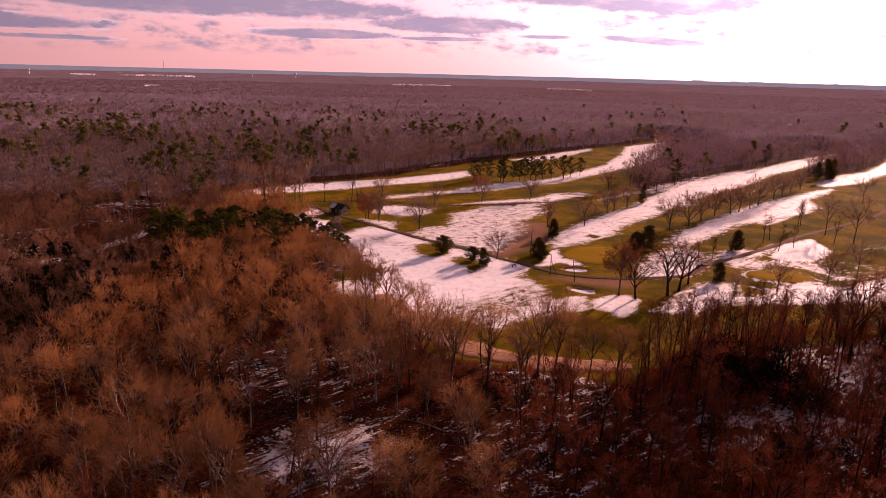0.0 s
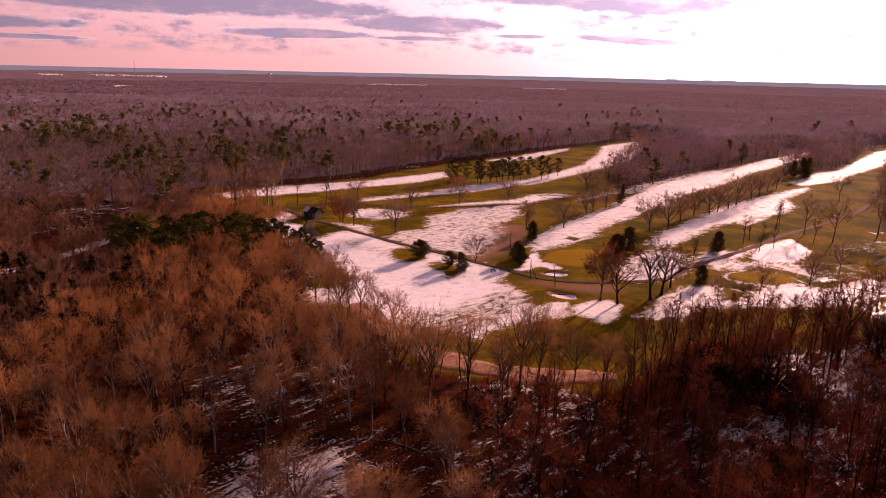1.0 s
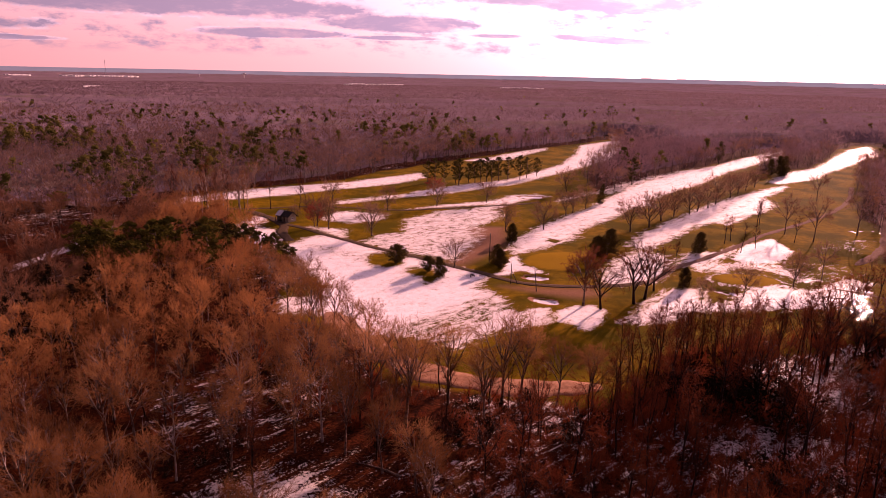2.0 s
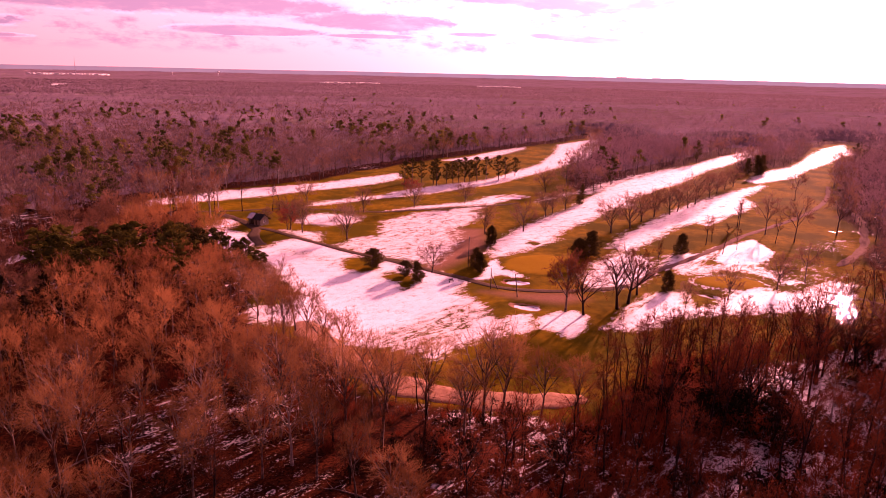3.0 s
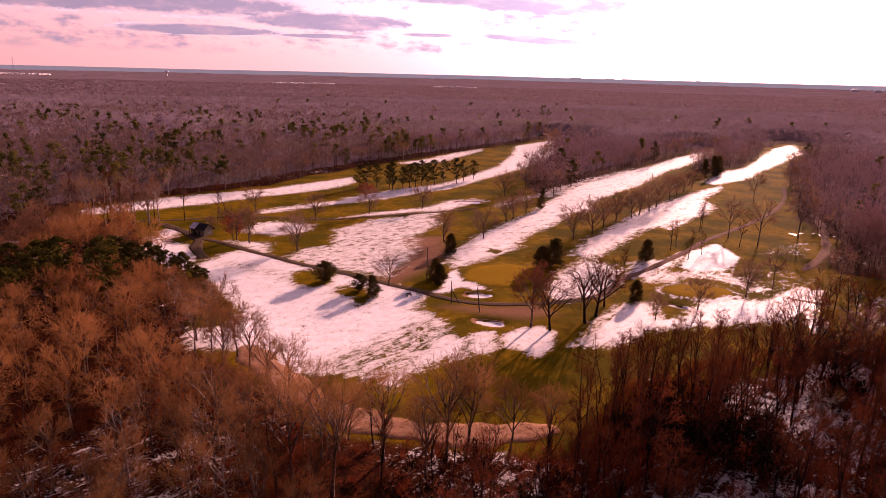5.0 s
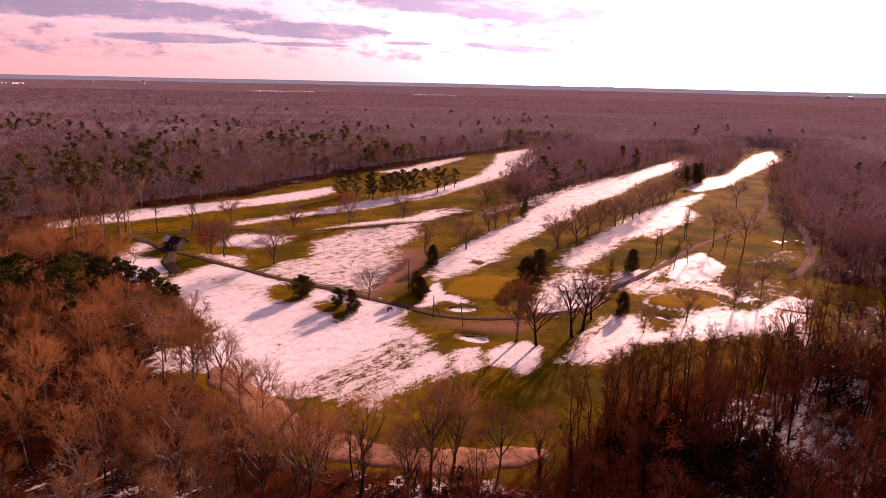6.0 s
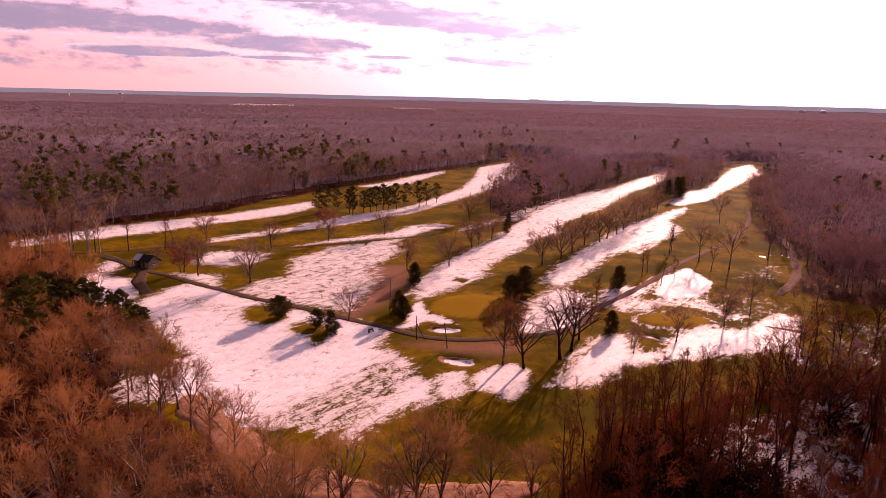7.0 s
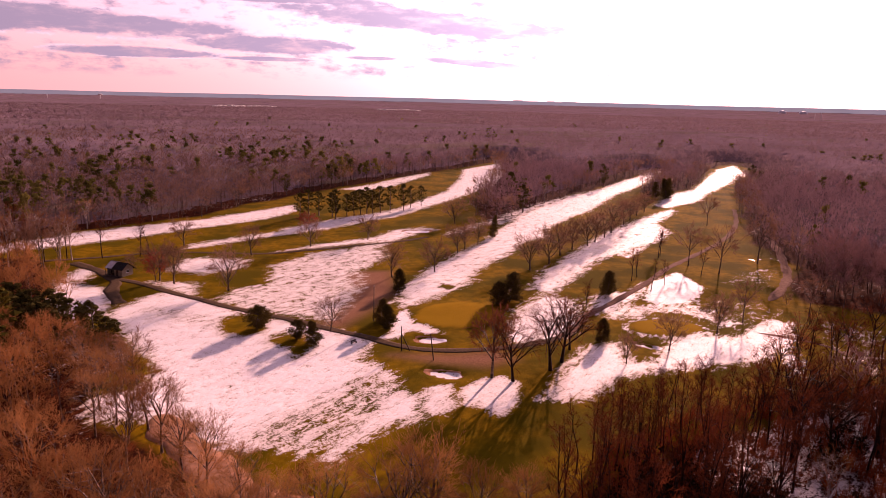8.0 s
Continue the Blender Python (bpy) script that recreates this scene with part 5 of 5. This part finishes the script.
    door = part("door", heap.mesh("door"), DARK_WOOD, thing, "dark wooden door")
    heap = Heap()
    heap.tube([(1.45, -b - 0.13, 1.1), (1.45, -b - 0.05, 1.1)], (0.04, 0.04), 6, True)
    part("door_handle", heap.mesh("door_handle"), STEEL, door)


shelter()


def utility_pole(x, y, tall, lean, brace=None):
    thing = new("wooden_pole")
    thing.location = (x, y, float(ground_height(x, y)))
    tagged(thing, "braced thin dark wooden pole in the turf" if brace else "thin dark wooden pole standing in the turf", "pole", "wooden poles")
    heap = Heap()
    heap.tube([(0, 0, -0.5), (lean * 0.5, 0, tall / 2), (lean, 0, tall)], (0.15, 0.13, 0.11), 8, True)
    part("shaft", heap.mesh("shaft", True), DARK_WOOD, thing)
    heap = Heap()
    heap.tube([(lean, 0, tall), (lean, 0, tall + 0.12)], (0.13, 0.05), 8, True)
    part("cap", heap.mesh("cap"), STEEL, thing)
    if brace:
        heap = Heap()
        heap.tube([(brace[0], brace[1], -0.4), (lean * 0.7, 0, tall * 0.72)], (0.11, 0.10), 8, True)
        part("brace", heap.mesh("brace", True), DARK_WOOD, thing)


utility_pole(47, 223, 10.4, 0.1)
utility_pole(49, 199, 6.5, -0.1, (2.2, -0.6))
utility_pole(55, 191, 6.9, -0.9)


def bench(x, y, turn):
    thing = new("bench")
    thing.matrix_basis = pose(x, y, float(ground_height(x, y)), 0, 0, turn)
    tagged(thing, "dark wooden bench beside the cart path", "bench")
    for name, low, high in (("seat", (-0.9, -0.25, 0.42), (0.9, 0.25, 0.48)), ("backrest", (-0.9, 0.25, 0.55), (0.9, 0.31, 0.95)), ("leg", (-0.8, -0.2, -0.2), (-0.7, 0.3, 0.42)), ("leg", (0.7, -0.2, -0.2), (0.8, 0.3, 0.42)), ("upright", (-0.75, 0.31, 0.3), (-0.68, 0.36, 0.95)), ("upright", (0.68, 0.31, 0.3), (0.75, 0.36, 0.95))):
        heap = Heap()
        heap.box(low, high)
        part(name, heap.mesh(name), DARK_WOOD, thing)


bench(38.5, 207.5, 30)


def pond(name, ring_at, label):
    cx, cy, a, b, turn = ring_at
    pts, around = [(0, 0)], 44
    c, s = math.cos(radians(turn)), math.sin(radians(turn))
    for q in range(around):
        w = q / around * 2 * math.pi
        k = 1 + 0.22 * math.sin(2 * w + cx) + 0.16 * math.sin(3 * w + cy) + 0.08 * math.sin(7 * w)
        u, v = a * k * math.cos(w), b * k * math.sin(w)
        pts.append((u * c - v * s, u * s + v * c))
    pts = np.array(pts)
    top = float(np.max(ground_height(pts[:, 0] * 0.9 + cx, pts[:, 1] * 0.9 + cy))) + 0.03
    mesh = tri_mesh(name, np.concatenate([pts + (cx, cy), np.full((len(pts), 1), top)], 1), [(0, 1 + q, 1 + (q + 1) % around) for q in range(around)])
    tagged(part(name, mesh, WATER), label, "water", kind="structure")


r = np.random.default_rng(88)
for k in range(30):
    s = k / 29
    pond("water", (138 + 18 * s + r.normal(0, 1.6), 162 + 21 * s + r.normal(0, 1.6), r.uniform(0.3, 0.8) * (1.4 if k < 5 else 1), r.uniform(0.15, 0.4) * (1.4 if k < 5 else 1), r.uniform(-60, 60)), "shallow meltwater glinting in the low sun")
for k in range(8):
    pond("water", (222 + r.normal(0, 7), 262 + r.normal(0, 8), r.uniform(0.4, 1.1), r.uniform(0.25, 0.5), r.uniform(-60, 60)), "meltwater puddle on turf by the wood's edge")


def fallen_log(x, y, long, thick, turn, stubs, seed):
    r = np.random.default_rng(seed)
    thing = new("fallen_log")
    thing.matrix_basis = pose(x, y, float(ground_height(x, y)) + thick * 0.6, 0, 0, turn)
    tagged(thing, "dead fallen tree lying on the snowy wood floor", "log", "fallen trees")
    heap = Heap()
    line = bough(r, (-long / 2, 0, 0), (1, 0, 0.02), long, 7, 0.05, 0.0)
    heap.tube(line, np.linspace(thick, thick * 0.35, 8), 7, True)
    part("stem", heap.mesh("stem", True), BARK, thing)
    for _ in range(stubs):
        at = line[r.integers(3, 8)]
        way = np.array((0.7, r.normal(0, 0.8), abs(r.normal(0, 0.5)) + 0.1))
        heap = Heap()
        heap.tube(bough(r, at, way / np.linalg.norm(way), r.uniform(1.5, 4), 3, 0.2, -0.02), (0.10, 0.07, 0.05, 0.02), 4)
        part("limb", heap.mesh("limb", True), BARK, thing)


for k, (x, y, long, thick, turn, stubs) in enumerate(((-12, 90, 9, 0.3, 25, 6), (-8, 88, 7, 0.24, 160, 5), (-16, 93, 6, 0.2, 80, 4), (104, 105, 14, 0.3, 8, 5), (112, 100, 11, 0.26, 170, 4), (92, 98, 12, 0.28, 30, 4), (60, 96, 9, 0.22, 120, 3), (-40, 118, 9, 0.22, 60, 3), (5, 104, 8, 0.2, 140, 3))):
    fallen_log(x, y, long, thick, turn, stubs, 900 + k)


def broken_stump(x, y, tall):
    thing = new("broken_stump")
    thing.location = (x, y, float(ground_height(x, y)))
    tagged(thing, "pale broken tree stump standing in dark brush", "stump")
    heap = Heap()
    heap.tube([(0, 0, -0.4), (0.02, 0.02, tall * 0.5), (0.05, 0, tall)], (0.32, 0.26, 0.22), 9, True)
    part("stem", heap.mesh("stem", True), BARK_PALE, thing)
    heap = Heap()
    heap.blades(np.array([(0.15, 0, tall - 0.1), (-0.1, 0.1, tall - 0.1), (0, -0.12, tall - 0.1)]), np.array([(0.2, 0.02, tall + 0.6), (-0.08, 0.1, tall + 0.35), (0, -0.1, tall + 0.25)]), np.full(3, 0.25), np.random.default_rng(3))
    part("splinters", heap.mesh("splinters"), BARK_PALE, thing)


broken_stump(53, 114, 1.8)


# ---- far off ----
def polar(az, dist):
    return math.sin(radians(az)) * dist, math.cos(radians(az)) * dist


def water_tower(az, dist, base, tall, wide):
    x, y = polar(az, dist)
    thing = new("water_tower")
    thing.location = (x, y, float(land(x, y)))
    tagged(thing, "white pedestal water tower above distant woods", "tower")
    foot = float(land(x, y))
    heap = Heap()
    heap.tube([(0, 0, -1), (0, 0, base + tall * 0.72 - foot)], (wide * 0.16, wide * 0.12), 12)
    part("pedestal", heap.mesh("pedestal", True), WHITE_PAINT, thing)
    heap = Heap()
    z0 = base + tall * 0.70 - foot
    heap.tube([(0, 0, z0), (0, 0, z0 + tall * 0.1), (0, 0, z0 + tall * 0.2), (0, 0, z0 + tall * 0.28), (0, 0, z0 + tall * 0.30)], (wide * 0.14, wide * 0.42, wide * 0.5, wide * 0.36, wide * 0.05), 16, True)
    part("tank", heap.mesh("tank", True), WHITE_PAINT, thing)


water_tower(-8.6, 3380, 13, 23, 18)
water_tower(-12.0, 3500, 14, 13, 8)
water_tower(-27.6, 3300, 13, 20, 11)


def radio_mast(az, dist, top):
    x, y = polar(az, dist)
    thing = new("radio_mast")
    foot = float(land(x, y))
    thing.location = (x, y, foot)
    tagged(thing, "slender lattice radio mast rising over the skyline", "mast")
    tall = top - foot
    for q in range(3):
        heap = Heap()
        w = q * 2.094
        heap.tube([(1.1 * math.cos(w), 1.1 * math.sin(w), -1), (0.5 * math.cos(w), 0.5 * math.sin(w), tall)], (0.32, 0.25), 4)
        part("leg", heap.mesh("leg"), STEEL, thing)
    for k in range(10):
        heap = Heap()
        z, r = tall * (k + 0.5) / 10, 1.1 - 0.6 * (k + 0.5) / 10
        heap.tube([(r * math.cos(w), r * math.sin(w), z) for w in (0, 2.094, 4.189, 6.283)], (0.14,) * 4, 3)
        part("crossbar", heap.mesh("crossbar"), STEEL, thing)


radio_mast(-18.6, 3190, 82)


def shed(az, dist, long, deep, low, high, label, mat, tag="far buildings", turn=None):
    x, y = polar(az, dist)
    thing = new("warehouse")
    thing.matrix_basis = pose(x, y, 0, 0, 0, -az if turn is None else turn)
    tagged(thing, label, "building", tag)
    heap = Heap()
    heap.box((-long / 2, -deep / 2, float(land(x, y)) - 1), (long / 2, deep / 2, high - 1.2))
    part("wall", heap.mesh("wall"), mat, thing)
    heap = Heap()
    heap.box((-long / 2 - 0.6, -deep / 2 - 0.6, high - 1.2), (long / 2 + 0.6, deep / 2 + 0.6, high))
    part("roof", heap.mesh("roof"), OLD_SNOW, thing)


r = np.random.default_rng(12)
for az0, az1, dist, top, count in ((-21.6, -16.4, 3200, 18.4, 48), (-25.1, -23.5, 3200, 18, 12), (-0.6, 4.2, 2400, 15.4, 28), (12.4, 15.9, 2300, 15.6, 22), (-20.2, -19.2, 1800, 14.6, 5)):
    for k in range(count):
        shed(az0 + (az1 - az0) * (k + r.uniform(0.1, 0.9)) / count, dist + r.uniform(-60, 60), r.uniform(6, 16), 9, 0, top + r.uniform(-1.0, 0.8), "far white building with a snowy roof among woods", WHITE_PAINT, "far buildings", 68)
for az, wide, top in ((24.1, 74, 43.8), (26.8, 60, 42.8), (28.3, 90, 42.6), (16.0, 14, 44), (33.6, 30, 43)):
    shed(az, 4900, wide, 30, 0, top, "long grey building on the skyline", WHITE_PAINT, "skyline buildings")


def dome(az, dist, low, wide):
    x, y = polar(az, dist)
    thing = new("storage_dome")
    foot = float(land(x, y))
    thing.location = (x, y, foot)
    tagged(thing, "pale storage dome among far woods", "dome", "storage domes")
    heap = Heap()
    heap.tube([(0, 0, -1), (0, 0, low - foot)], (wide / 2, wide / 2), 20)
    part("wall", heap.mesh("wall", True), WHITE_PAINT, thing)
    heap = Heap()
    heap.tube([(0, 0, low - foot + wide * 0.28 * math.sin(w)) for w in (0, 0.4, 0.8, 1.2, 1.5)], [wide / 2 * math.cos(w) + 0.05 for w in (0, 0.4, 0.8, 1.2, 1.5)], 20, True)
    part("cover", heap.mesh("cover", True), OLD_SNOW, thing)


dome(44.2, 4000, 18, 41)
dome(45.6, 4000, 18, 41)
radio_mast(46.2, 2700, 33)
radio_mast(46.6, 2700, 38)
